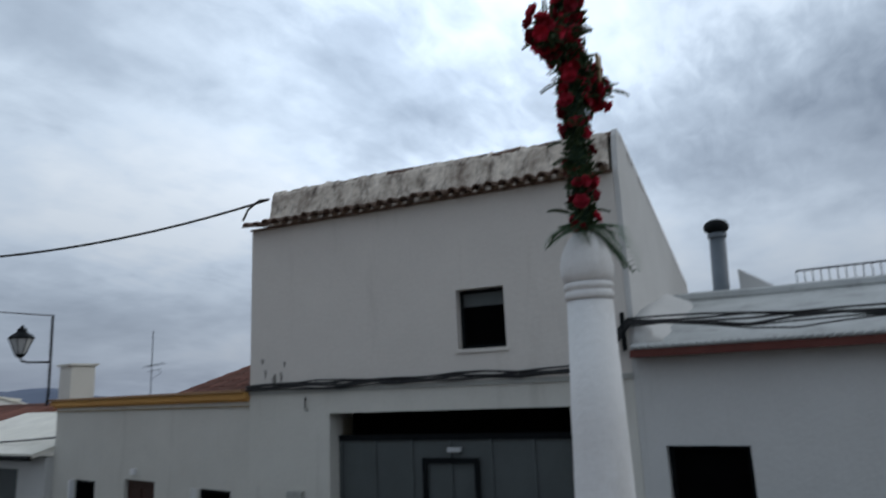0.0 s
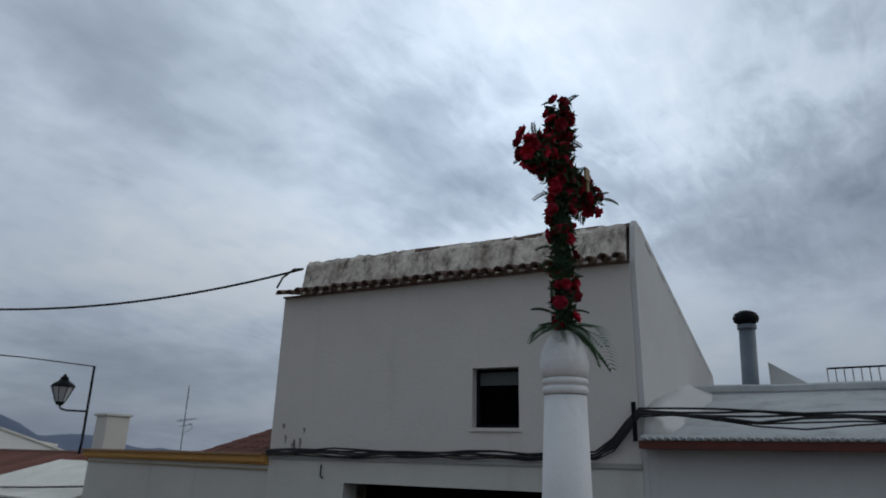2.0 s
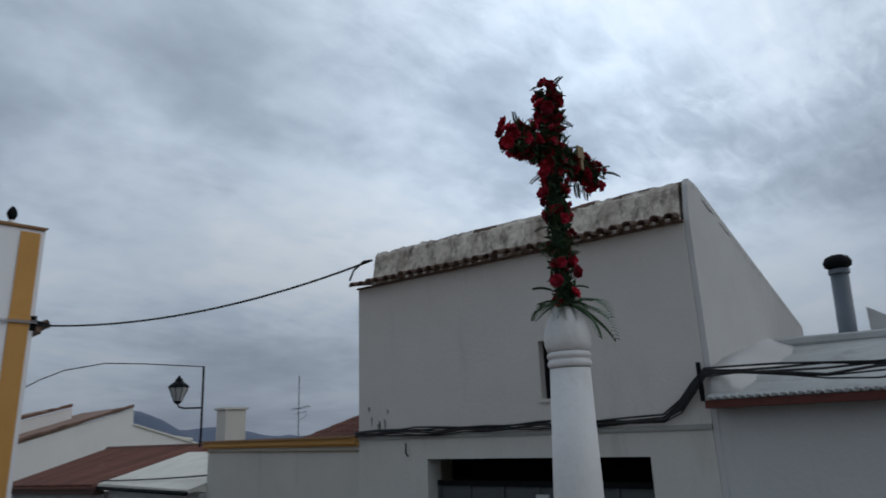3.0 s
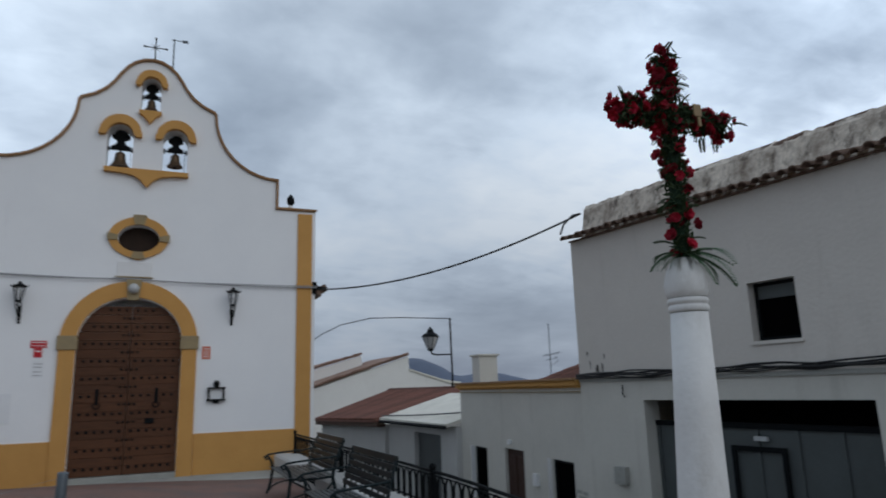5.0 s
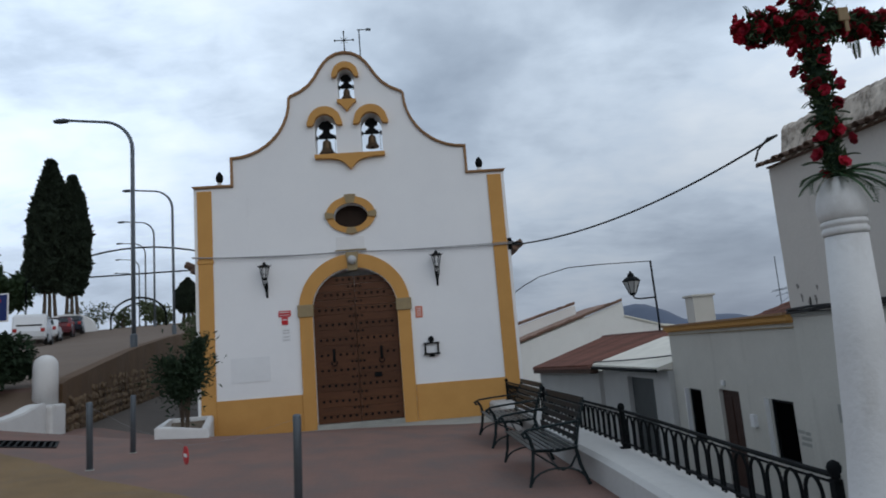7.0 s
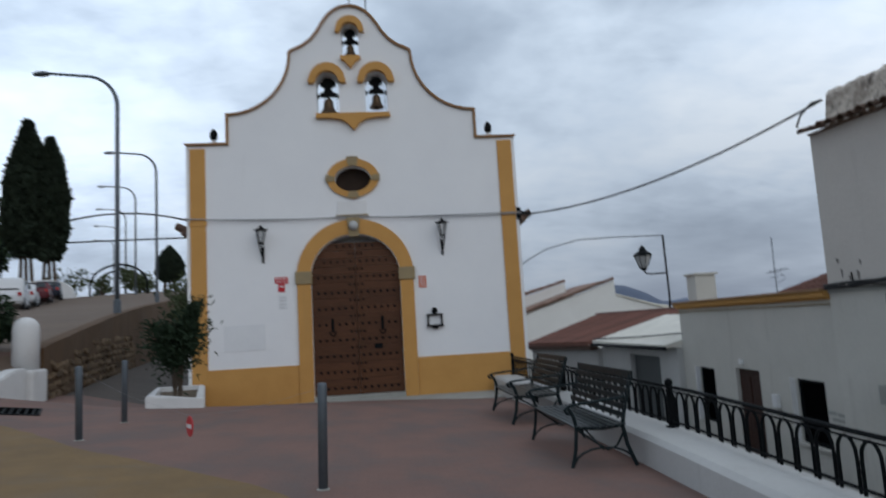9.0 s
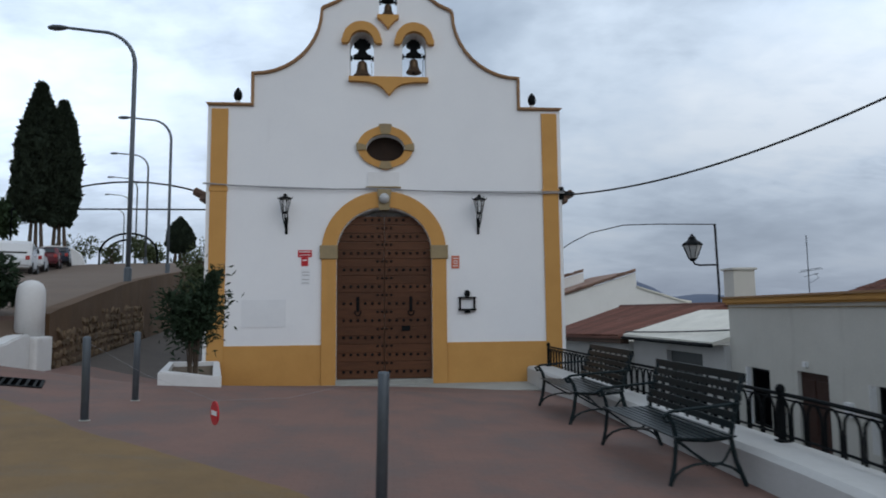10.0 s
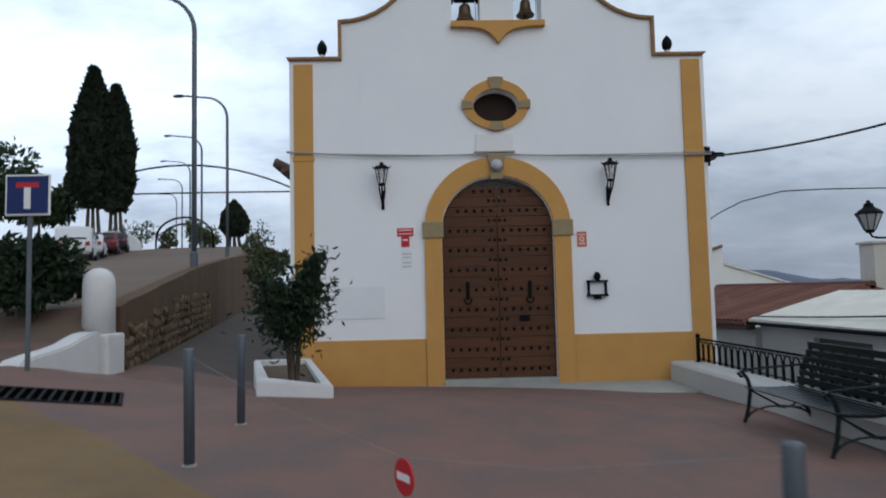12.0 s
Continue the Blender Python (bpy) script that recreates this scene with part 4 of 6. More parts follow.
def bench():
    """An iron bench: its length along y from 0 to 1.9, its front towards -x, its back at x 0.6."""
    ob = thing("bench", "dark green-black iron slatted bench on the paved square", "bench", group="benches along the wall")
    for y in (0.06, 1.84):
        bm = bmesh.new()
        tube(bm, [(0.06, y, 0.0), (0.10, y, 0.20), (0.12, y, 0.43), (0.10, y, 0.55), (0.06, y, 0.64)], 0.016, 6)
        tube(bm, [(0.62, y, 0.0), (0.55, y, 0.22), (0.52, y, 0.42), (0.55, y, 0.62), (0.63, y, 0.96)], 0.018, 6)
        tube(bm, [(0.12, y, 0.42), (0.34, y, 0.40), (0.52, y, 0.42)], 0.016, 6)
        # arched tie between the feet and curled brace under the seat
        tube(bm, [(0.08, y, 0.06)] + [(0.34 - 0.25 * math.cos(a), y, 0.06 + 0.15 * math.sin(a)) for a in (math.pi * k / 8 for k in range(1, 8))] + [(0.60, y, 0.06)], 0.012, 6)
        tube(bm, [(0.13, y, 0.40), (0.24, y, 0.30), (0.38, y, 0.18), (0.46, y, 0.22), (0.52, y, 0.34)], 0.011, 6)
        # armrest
        tube(bm, [(0.60, y, 0.72), (0.42, y, 0.70), (0.22, y, 0.68), (0.08, y, 0.66), (0.03, y, 0.62), (0.05, y, 0.575), (0.09, y, 0.59)], 0.017, 6)
        part("side_frame", bm, BENCH, ob)
    bm = tube(bmesh.new(), [(0.34, 0.06, 0.19), (0.34, 0.95, 0.36), (0.34, 1.84, 0.19)], 0.010, 6)
    part("stretcher", bm, BENCH, ob)
    for k in range(8):
        x = 0.09 + 0.058 * k
        part("seat_slat", boxes((x, x + 0.042, 0.0, 1.9, 0.435 - 0.012 * math.sin(math.pi * k / 7), 0.450 - 0.012 * math.sin(math.pi * k / 7)), bevel=0.004), BENCH, ob)
    for k in range(6):
        z = 0.50 + 0.082 * k
        x = 0.515 + 0.02 * k
        part("back_slat", boxes((x, x + 0.014, 0.0, 1.9, z, z + (0.080 if k == 5 else 0.064)), bevel=0.004), BENCH, ob)
    for y in (0.25, 0.48, 0.72, 0.95, 1.18, 1.42, 1.65):
        bm = boxes((0.0, 0.010, y - 0.024, y + 0.024, 0.0, 0.50), bevel=0.003)
        bmesh.ops.transform(bm, matrix=pose(0.532, 0, 0.47, 0, 12.5, 0), verts=bm.verts[:])
        part("back_strap", bm, BENCH, ob)
    return ob


def rose():
    """A red silk flower about nine centimetres across, facing +z."""
    bm = bmesh.new()
    for ring, (n, r, tilt) in enumerate(((6, 0.040, 0.5), (5, 0.030, 0.9), (4, 0.016, 1.25))):
        for k in range(n):
            a = 2 * math.pi * k / n + ring * 0.5
            m = Matrix.Rotation(a, 4, "Z")
            c, s = math.cos(tilt), math.sin(tilt)
            prof = [(0.004, -0.012, 0.0), (0.004, 0.012, 0.0), (r * c * 0.7 + 0.012, 0.026, r * s * 0.8), (r * c + 0.014, 0.0, r * s * 1.25 + 0.004), (r * c * 0.7 + 0.012, -0.026, r * s * 0.8)]
            bm.faces.new([bm.verts.new(m @ Vector((x, y, z + ring * 0.006))) for x, y, z in prof])
    return mesh_of("flower", bm, PETAL)


def frond(length, n, droop, half):
    """A palm leaf along +x: a rib with narrow leaflets on both sides."""
    bm = bmesh.new()
    pts = [Vector((length * t, 0, -droop * t * t * length)) for t in (k / n for k in range(n + 1))]
    tube(bm, pts, 0.004, 4, 0.001)
    for k in range(2, n + 1):
        p = pts[k]
        l = half * math.sin(math.pi * (0.15 + 0.8 * k / n)) + 0.02
        for s in (-1, 1):
            tip = p + Vector((l * 0.75, s * l, -0.35 * l))
            w = Vector((0.009, 0, 0))
            mid = p.lerp(tip, 0.45) + Vector((0, 0, 0.012))
            bm.faces.new([bm.verts.new(q) for q in (p, mid + w, tip, mid - w)])
    return bm


ARM_TURN = radians(2.5)


def pillar_and_cross():
    px, py = 3.857, -13.623
    z0 = wall_top(py) - 0.02
    ob = thing("pillar", "white limewashed round pillar with ringed neck on the low wall", "pillar", (px, py, z0))
    solo("wall_pier", boxes((3.30, 4.16, py - 0.36, py + 0.24, -2.2, wall_top(py) - 0.004), bevel=0.02), HOUSE_WHITE, "white limewashed pier of the parapet under the pillar", "wall", "structure")
    # the old shaft stands a little out of plumb
    foot = px - 0.036 * (2.14 - z0)
    part("plinth", boxes((foot - 0.205, foot + 0.205, py - 0.205, py + 0.205, z0, z0 + 0.16), bevel=0.02), WHITE, ob)
    bm = lathe(bmesh.new(), [(0.205, z0 + 0.16), (0.21, z0 + 0.22), (0.182, z0 + 0.27), (0.158, 0.85), (0.139, 1.5), (0.120, 2.14)], 32, (px, py, 0))
    for v in bm.verts:
        v.co.x += 0.036 * (v.co.z - 2.14)
    part("shaft", bm, WHITE, ob, smooth=True)
    part("neck_ring", lathe(bmesh.new(), [(0.121, 2.145), (0.128, 2.152), (0.132, 2.168), (0.128, 2.184), (0.122, 2.188), (0.122, 2.197), (0.130, 2.202), (0.133, 2.218), (0.128, 2.232), (0.118, 2.237)], 32, (px, py, 0)), WHITE, ob, smooth=True)
    part("capital", lathe(bmesh.new(), [(0.118, 2.237), (0.131, 2.250), (0.141, 2.285), (0.142, 2.33), (0.133, 2.385), (0.114, 2.435), (0.089, 2.475), (0.056, 2.508), (0.02, 2.52)], 32, (px, py, 0)), WHITE, ob, smooth=True)
    # flower cross
    rng = random.Random(3)

    def stem(z):
        return Vector((px - 0.015 * (z - 2.5), py - 0.02 * (z - 2.5), z))

    def arm(t):
        return Vector((px + 0.012 + t * math.cos(ARM_TURN), py - 0.02 + t * math.sin(ARM_TURN), 3.515 + 0.02 * t))

    cross = thing("flower_cross", "cross dressed with red silk flowers and green leaves", "cross", (px, py, 2.5))
    bm = tube(bmesh.new(), [stem(2.48), stem(3.0), stem(3.5), stem(3.94)], 0.046, 10, 0.05)
    tube(bm, [arm(-0.42), arm(-0.2), arm(0.2), arm(0.46)], 0.042, 10)
    part("garland", bm, MOSS, cross, "dark green leafy garland core")

    def spot(r):
        if r.random() < 0.58:
            z = r.uniform(2.52, 3.99)
            p, a = stem(z), r.uniform(0, 6.28)
            out = Vector((math.cos(a), math.sin(a), 0.2)) * (0.8 if z < 3.2 else 1.0)
        else:
            t, a = r.uniform(-0.46, 0.48), r.uniform(0, 6.28)
            p = arm(t)
            out = Vector((0.25 * (1 if t > 0 else -1), math.cos(a), math.sin(a)))
        return p + out * r.uniform(0.03, 0.092), out

    part("leaves", leaf_cloud(bmesh.new(), rng, 2300, 0.035, spot, 0.28), LEAF, cross, "small dark green leaves")
    flower = rose()

    def put(p, out, s):
        piece("flower", flower, Matrix.LocRotScale(p + out * 0.066, out.to_track_quat("Z", "Y"), (s, s, s)), cross)

    # flowers sit in knots with green gaps between them, denser above and at the arm ends
    knots = [(stem(z), w) for z, w in ((2.60, 0.7), (2.78, 0.8), (2.97, 0.35), (3.08, 0.7), (3.25, 0.9), (3.38, 1.0), (3.52, 1.3), (3.66, 1.0), (3.80, 0.9), (3.93, 0.8))]
    knots += [(arm(t), w) for t, w in ((-0.45, 1.3), (-0.36, 1.3), (-0.25, 1.0), (-0.13, 1.0), (0.14, 0.9), (0.26, 1.0), (0.37, 1.2), (0.47, 1.2))]
    for c, w in knots:
        for k in range(round(12 * w)):
            out = Vector((rng.gauss(0, 0.8), rng.gauss(0, 1), rng.gauss(0.05, 0.9))).normalized()
            put(c + Vector((rng.gauss(0, 0.025), 0, rng.gauss(0, 0.035))), out, rng.uniform(0.7, 1.0))
    # a few flowers stand clear of the stem on their own stalks
    for z, a, d in ((3.30, 195, 0.10), (3.18, 185, 0.08), (3.10, 10, 0.08), (2.98, 20, 0.06), (2.62, 200, 0.06), (2.72, -10, 0.06)):
        out = Vector((math.cos(radians(a)), math.sin(radians(a)), 0.25)).normalized()
        put(stem(z) + out * d, out, 0.95)
    sprig = mesh_of("sprig", frond(0.13, 12, 0.5, 0.014), LEAF)
    for k in range(64):
        p, out = spot(rng)
        d = (out + Vector((0, 0, rng.uniform(-0.1, 0.7)))).normalized()
        piece("sprig", sprig, Matrix.LocRotScale(p, d.to_track_quat("X", "Z"), [rng.uniform(0.5, 0.85)] * 3), cross)
    palm = mesh_of("palm_leaf", frond(0.26, 17, 0.75, 0.10), FERN)
    for a, s, up in ((-160, 0.75, 4), (-130, 0.6, -18), (-105, 0.6, 6), (-62, 0.9, -14), (-38, 1.15, -2), (-20, 1.05, 22), (8, 0.9, 12), (45, 0.7, 10), (95, 0.7, 14), (150, 0.72, 8), (178, 0.7, 18)):
        piece("palm_leaf", palm, pose(px, py, 2.545, 0, -up, a) @ Matrix.Scale(s, 4), cross)
    for z, a, s in ((2.88, 195, 0.62), (2.90, 172, 0.5), (2.92, 8, 0.5), (3.15, 200, 0.55), (3.75, -8, 0.6)):
        piece("palm_leaf", palm, pose(*stem(z), 0, -8, a) @ Matrix.Scale(s, 4), cross)
    q = arm(0.13)
    bm = boxes((q.x - 0.035, q.x + 0.035, q.y - 0.125, q.y - 0.11, q.z - 0.02, q.z + 0.07), (q.x, q.x + 0.028, q.y - 0.12, q.y - 0.105, q.z - 0.09, q.z - 0.01), bevel=0.006)
    part("ribbon", bm, RIBBON, cross, "dull gold ribbon bow")


def bollards():
    b = thing("bollard", "grey galvanised steel tube bollard", "bollard", group="bollards at the square's edge")
    part("post", lathe(bmesh.new(), [(0.043, -0.15), (0.043, 0.93), (0.038, 0.945), (0.01, 0.95)], 16), STEEL, b, smooth=True)
    part("foot_collar", lathe(bmesh.new(), [(0.06, -0.1), (0.06, 0.006), (0.044, 0.012)], 16), CONCRETE, b)
    spots = [(-3.46, -7.51), (-3.515, -5.85), (-0.094, -10.41)]
    for i, (x, y) in enumerate(spots):
        m = pose(x, y, plaza(x, y), 1.0 - i, 0.6 * i, 0)
        if i == 0:
            b.matrix_basis = m
        else:
            copy_thing(b, m)
    # a no-entry disc hung on a thin wire between two bollards
    a, c = Vector((-3.46, -7.51, plaza(-3.46, -7.51) + 0.88)), Vector((-0.094, -10.41, plaza(-0.094, -10.41) + 0.90))
    mid = a.lerp(c, 0.5) + Vector((0.12, -0.02, -0.41))
    ob = thing("no_entry_sign", "small red round no-entry disc hung on a wire", "sign", tuple(mid))
    part("wire", tube(bmesh.new(), [a, a.lerp(mid, 0.5) + Vector((0, 0, -0.06)), mid, mid.lerp(c, 0.5) + Vector((0, 0, -0.06)), c], 0.0011, 5), GREYCABLE, ob)
    m = pose(mid.x, mid.y, mid.z - 0.115, 90, 0, -58)
    bm = lathe(bmesh.new(), [(0.11, -0.006), (0.112, 0.0), (0.11, 0.006)], 28)
    bmesh.ops.transform(bm, matrix=m, verts=bm.verts[:])
    disc = part("disc", bm, REDSIGN, ob)
    bm = boxes((-0.075, 0.075, -0.022, 0.022, 0.0062, 0.009), (-0.075, 0.075, -0.022, 0.022, -0.009, -0.0062))
    bmesh.ops.transform(bm, matrix=m, verts=bm.verts[:])
    part("white_bar", bm, SIGNWHITE, disc)


def planter():
    ob = thing("planter", "white limewashed masonry planter against the chapel corner", "planter", (-3.5, -2.6, 0.1))
    front = [(-3.82, -4.05), (-2.80, -4.0), (-3.80, -0.06), (-4.85, -0.3)]
    ins = [(-3.70, -3.90), (-2.98, -3.87), (-3.86, -0.35), (-4.68, -0.5)]
    bm = bmesh.new()
    zt = [0.60, 0.50, 0.48, 0.50]
    zb = -0.3
    o0 = [bm.verts.new((x, y, zb)) for x, y in front]
    o1 = [bm.verts.new((x, y, z)) for (x, y), z in zip(front, zt)]
    i1 = [bm.verts.new((x, y, z)) for (x, y), z in zip(ins, zt)]
    i0 = [bm.verts.new((x, y, 0.15)) for x, y in ins]
    for k in range(4):
        j = (k + 1) % 4
        for a, b in ((o0, o1), (o1, i1), (i1, i0)):
            bm.faces.new((a[k], a[j], b[j], b[k]))
    bmesh.ops.bevel(bm, geom=[e for e in bm.edges if e.verts[0] in o1 and e.verts[1] in o1], offset=0.025, segments=2, affect="EDGES")
    part("planter_wall", bm, WHITE, ob)
    bm = bmesh.new()
    bm.faces.new([bm.verts.new((x, y, 0.40)) for x, y in ins])
    part("soil", bm, SOIL, ob)
    plant = thing("shrub", "leggy green oleander shrub growing in the planter", "shrub", (-3.35, -3.3, 0.4))
    rng = random.Random(8)
    bm, tips = bmesh.new(), []
    for k in range(15):
        a = rng.uniform(0, 6.28)
        r = rng.uniform(0.10, 0.55)
        h = (rng.uniform(1.15, 1.7) if k % 4 else rng.uniform(1.9, 2.3)) - 0.3 * r
        base = Vector((-3.47 + 0.06 * math.cos(a), -3.3 + 0.06 * math.sin(a), 0.38))
        tip = base + Vector((r * math.cos(a), r * math.sin(a), h))
        mid = base.lerp(tip, 0.5) + Vector((-0.12 * math.cos(a), -0.12 * math.sin(a), 0.1))
        pts = [base, base.lerp(mid, 0.5), mid, mid.lerp(tip, 0.5) + Vector((0, 0, 0.05)), tip]
        part("stem", tube(bmesh.new(), pts, 0.016, 5, 0.003), BARK, plant, "thin grey-brown stem")
        tips.append(pts)

    def spot(r):
        pts = tips[r.randrange(len(tips))]
        t = 1.9 + 2.1 * r.random() ** 0.9
        k = min(3, int(t))
        p = pts[k].lerp(pts[k + 1], t - k)
        d = Vector((r.gauss(0, 1), r.gauss(0, 1), r.gauss(0.5, 1))).normalized()
        spread = 0.24 if p.z < 1.75 else 0.08
        return p + d * abs(r.gauss(0, spread)), d

    part("leaves", leaf_cloud(bmesh.new(), rng, 6200, 0.062, spot, 0.30), DARKLEAF, plant, "long narrow green leaves")


# ---- houses along the street ----


def facing(x0, y0, x1, y1):
    """Maps (along, height, depth) of a street front from its far end to its near end; depth grows into the house."""
    d = Vector((x1 - x0, y1 - y0, 0))
    length = d.length
    d.normalize()
    n = Vector((-d.y, d.x, 0))
    if n.x < 0:
        n = -n
    return (lambda u, v, w: (x0 + d.x * u + n.x * w, y0 + d.y * u + n.y * w, v)), length


def rect(u0, u1, v0, v1):
    return [(u0, v0), (u1, v0), (u1, v1), (u0, v1)]


def slab(to, u0, u1, v0, v1, w0, w1):
    return plate(bmesh.new(), rect(u0, u1, v0, v1), (), w0, w1, to)


def window_in(parent, to, u0, u1, v0, v1, frame=IRON, label="", fill=GLASS, deep=0.20):
    w = part("window", slab(to, u0 - 0.02, u1 + 0.02, v0 - 0.02, v1 + 0.02, deep, deep + 0.02), fill, parent, label or "window with its inside shade painted black")
    part("window_frame", plate(bmesh.new(), rect(u0, u1, v0, v1), [rect(u0 + 0.05, u1 - 0.05, v0 + 0.05, v1 - 0.05)], deep - 0.045, deep - 0.001, to), frame, w)
    return w


def barrel_tile(name, length, r, material):
    """A half-round clay tile along +x."""
    bm = bmesh.new()
    n = 6
    a = [[bm.verts.new((x, (r + e) * math.cos(math.pi * k / n), (r + e) * math.sin(math.pi * k / n))) for k in range(n + 1)] for x, e in ((0, 0), (length, -0.012))]
    b = [[bm.verts.new((x, (r + e - 0.015) * math.cos(math.pi * k / n), (r + e - 0.015) * math.sin(math.pi * k / n))) for k in range(n + 1)] for x, e in ((0, 0), (length, -0.012))]
    for k in range(n):
        bm.faces.new((a[0][k], a[0][k + 1], a[1][k + 1], a[1][k]))
        bm.faces.new((b[0][k], b[1][k], b[1][k + 1], b[0][k + 1]))
        bm.faces.new((a[0][k], b[0][k], b[0][k + 1], a[0][k + 1]))
    return mesh_of(name, bm, material, False)


def tall_house():
    to, length = facing(7.75, -6.60, 8.606, -12.397)
    ob = thing("tall_house", "tall off-white plastered village house with garage and tiled eave", "house", (9, -9.6, -2))

    win = (3.57, 4.27, 2.21, 3.03)
    gar = (1.47, 5.05, -2.0, 1.41)
    outer = [(0, -2.3), (gar[0], -2.3), (gar[0], gar[3]), (gar[1], gar[3]), (gar[1], -2.3), (length, -2.3), (length, 1.735), (0, 1.735)]

    part("wall", plate(bmesh.new(), outer, (), 0.0, 0.35, to), WARM_WHITE, ob, "greyed white ground floor wall")
    part("wall", plate(bmesh.new(), [(0, 1.739), (length, 1.739), (length, 4.36), (0, 4.36)], [rect(*win)], 0.0, 0.35, to), CREAM, ob, "off-white plastered upper wall")
    # side walls and back; the side wall stands a little askew of the front
    def gable_side(a, v, d):
        x, y, z = to(length + 0.003 + d, v, 0.0)
        return (x + 0.9969 * a, y + 0.0784 * a, z)

    # the gables follow the roof that falls to the back
    gable = [(0.352, -2.3), (0.352, 4.3), (0.75, 4.80), (5.3, 3.4), (5.3, -2.3)]
    part("gable_wall", plate(bmesh.new(), gable, (), 0, 0.3, lambda a, v, d: to(d, v, a)), CREAM, ob)
    part("gable_wall", plate(bmesh.new(), [(0.004, -2.3), (0.004, 4.36), (0.05, 4.62), (0.11, 4.90), (0.18, 5.00), (0.45, 4.98), (5.4, 3.47), (5.4, -2.3)], (), 0.0, 0.07, gable_side), HOUSE_WHITE, ob, "white gable wall with a sloping top")
    part("back_wall", slab(to, 0, length - 0.4, -2.3, 3.3, 5.1, 5.3), CREAM, ob)
    # whitewashed front slope of the roof above the eave tiles, with an uneven top
    bm = bmesh.new()
    rng = random.Random(4)
    rows = []
    for k in range(81):
        a = 0.32 + (length - 0.36) * k / 80
        e = 0.03 * noise.noise((a * 2.5, 0, 0)) + 0.03 * noise.noise((a * 9, 3, 0)) + 0.012 * math.sin(a * 29)
        g, f = 0.20, 0.06 - 0.06 * a / length
        rows.append([bm.verts.new(to(a, v, w)) for v, w in ((4.20 + g, 0.00 + 0.6 * e), (4.52 + 0.5 * (f + g) + e, 0.05 + e), (4.88 + f + e, 0.10 + 0.7 * e), (4.97 + f + e, 0.17), (4.98 + f + e, 0.34), (4.90 + f, 0.55), (3.42, 5.3), (3.2, 5.3), (4.0, 1.2), (4.105 + g, 0.10))])
    for a, b in zip(rows, rows[1:]):
        for k in range(10):
            bm.faces.new((a[k], a[(k + 1) % 10], b[(k + 1) % 10], b[k]))
    bm.faces.new(rows[0][::-1])
    bm.faces.new(rows[-1])
    part("roof", bm, DIRTY, ob, "lime-washed roof edge streaked with black weathering")
    tile = barrel_tile("eave_tile", 0.46, 0.075, OLDTILE)
    n = 31
    for k in range(n):
        a = 0.0 + (length - 0.02) * (k + 0.5) / n
        p = to(a, 4.37 + rng.uniform(-0.012, 0.012), -0.25 + rng.uniform(-0.03, 0.03))
        piece("eave_tile", tile, pose(*p, 0, -14 + rng.uniform(-3, 3), 8.4 + rng.uniform(-3, 3)), ob)
    cap = barrel_tile("cap_tile", 0.44, 0.10, OLDTILE)
    for k in range(13):
        a = 0.34 + 0.425 * k
        x, y, z = to(a + 0.44, 4.885 + 0.06 - 0.06 * a / length + rng.uniform(-0.015, 0.02), 0.24 + rng.uniform(-0.02, 0.02))
        piece("cap_tile", cap, pose(x, y, z, 0, rng.uniform(-3, 3), 98.4 + rng.uniform(-3, 3)), ob)
    part("eave_board", plate(bmesh.new(), [(0, 4.35), (length, 4.35), (length, 4.378), (0, 4.378)], (), -0.05, -0.001, to), OLDTILE, ob)
    verge = barrel_tile("verge_tile", 0.36, 0.06, HOUSE_WHITE)
    for k in range(15):
        a = 0.30 + 0.33 * k
        x, y, z = gable_side(a, 5.02 - 0.305 * a, 0.02)
        piece("verge_tile", verge, pose(x, y, z - 0.02 + rng.uniform(-0.01, 0.012), 0, 17 + rng.uniform(-4, 2), 4.5 + rng.uniform(-3, 3)), ob)
    # the room's darkness is a black sheet behind the frame
    window_in(ob, to, *win, frame=IRON, label="small open upper window, its inside shade painted black", fill=DARK)
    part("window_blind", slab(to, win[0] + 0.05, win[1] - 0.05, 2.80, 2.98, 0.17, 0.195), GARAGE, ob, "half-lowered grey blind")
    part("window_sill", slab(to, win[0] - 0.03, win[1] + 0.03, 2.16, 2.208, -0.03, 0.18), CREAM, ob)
    # garage opening: open transom, its inner shade a black sheet, above grey metal panels with a wicket door
    part("garage_shade_sheet", slab(to, gar[0] - 0.1, gar[1] + 0.1, -2.1, 1.5, 0.80, 0.84), DARK, ob)
    door = part("garage_door", slab(to, gar[0], gar[1], -2.0, 1.06, 0.28, 0.33), GARAGE, ob, "grey-green sheet metal garage door")
    for k in range(7):
        a = gar[0] + (gar[1] - gar[0]) * k / 6
        part("rib", slab(to, clamp(a - 0.03, gar[0], gar[1] - 0.06), clamp(a + 0.03, gar[0] + 0.06, gar[1]), -2.0, 1.05, 0.25, 0.279), GARAGE, door)
    part("rail", slab(to, gar[0], gar[1], 1.0, 1.08, 0.24, 0.2795), IRON, door)
    wk = (2.85, 3.70, 0.76)
    part("wicket_frame", plate(bmesh.new(), rect(wk[0], wk[1], -1.9, wk[2]), [rect(wk[0] + 0.07, wk[1] - 0.07, -1.95 + 0.06, wk[2] - 0.07)], 0.22, 0.249, to), IRON, door)
    part("door_lamp", slab(to, wk[0] + 0.40, wk[0] + 0.60, 0.84, 0.90, 0.20, 0.249), LAMPGLASS, door)
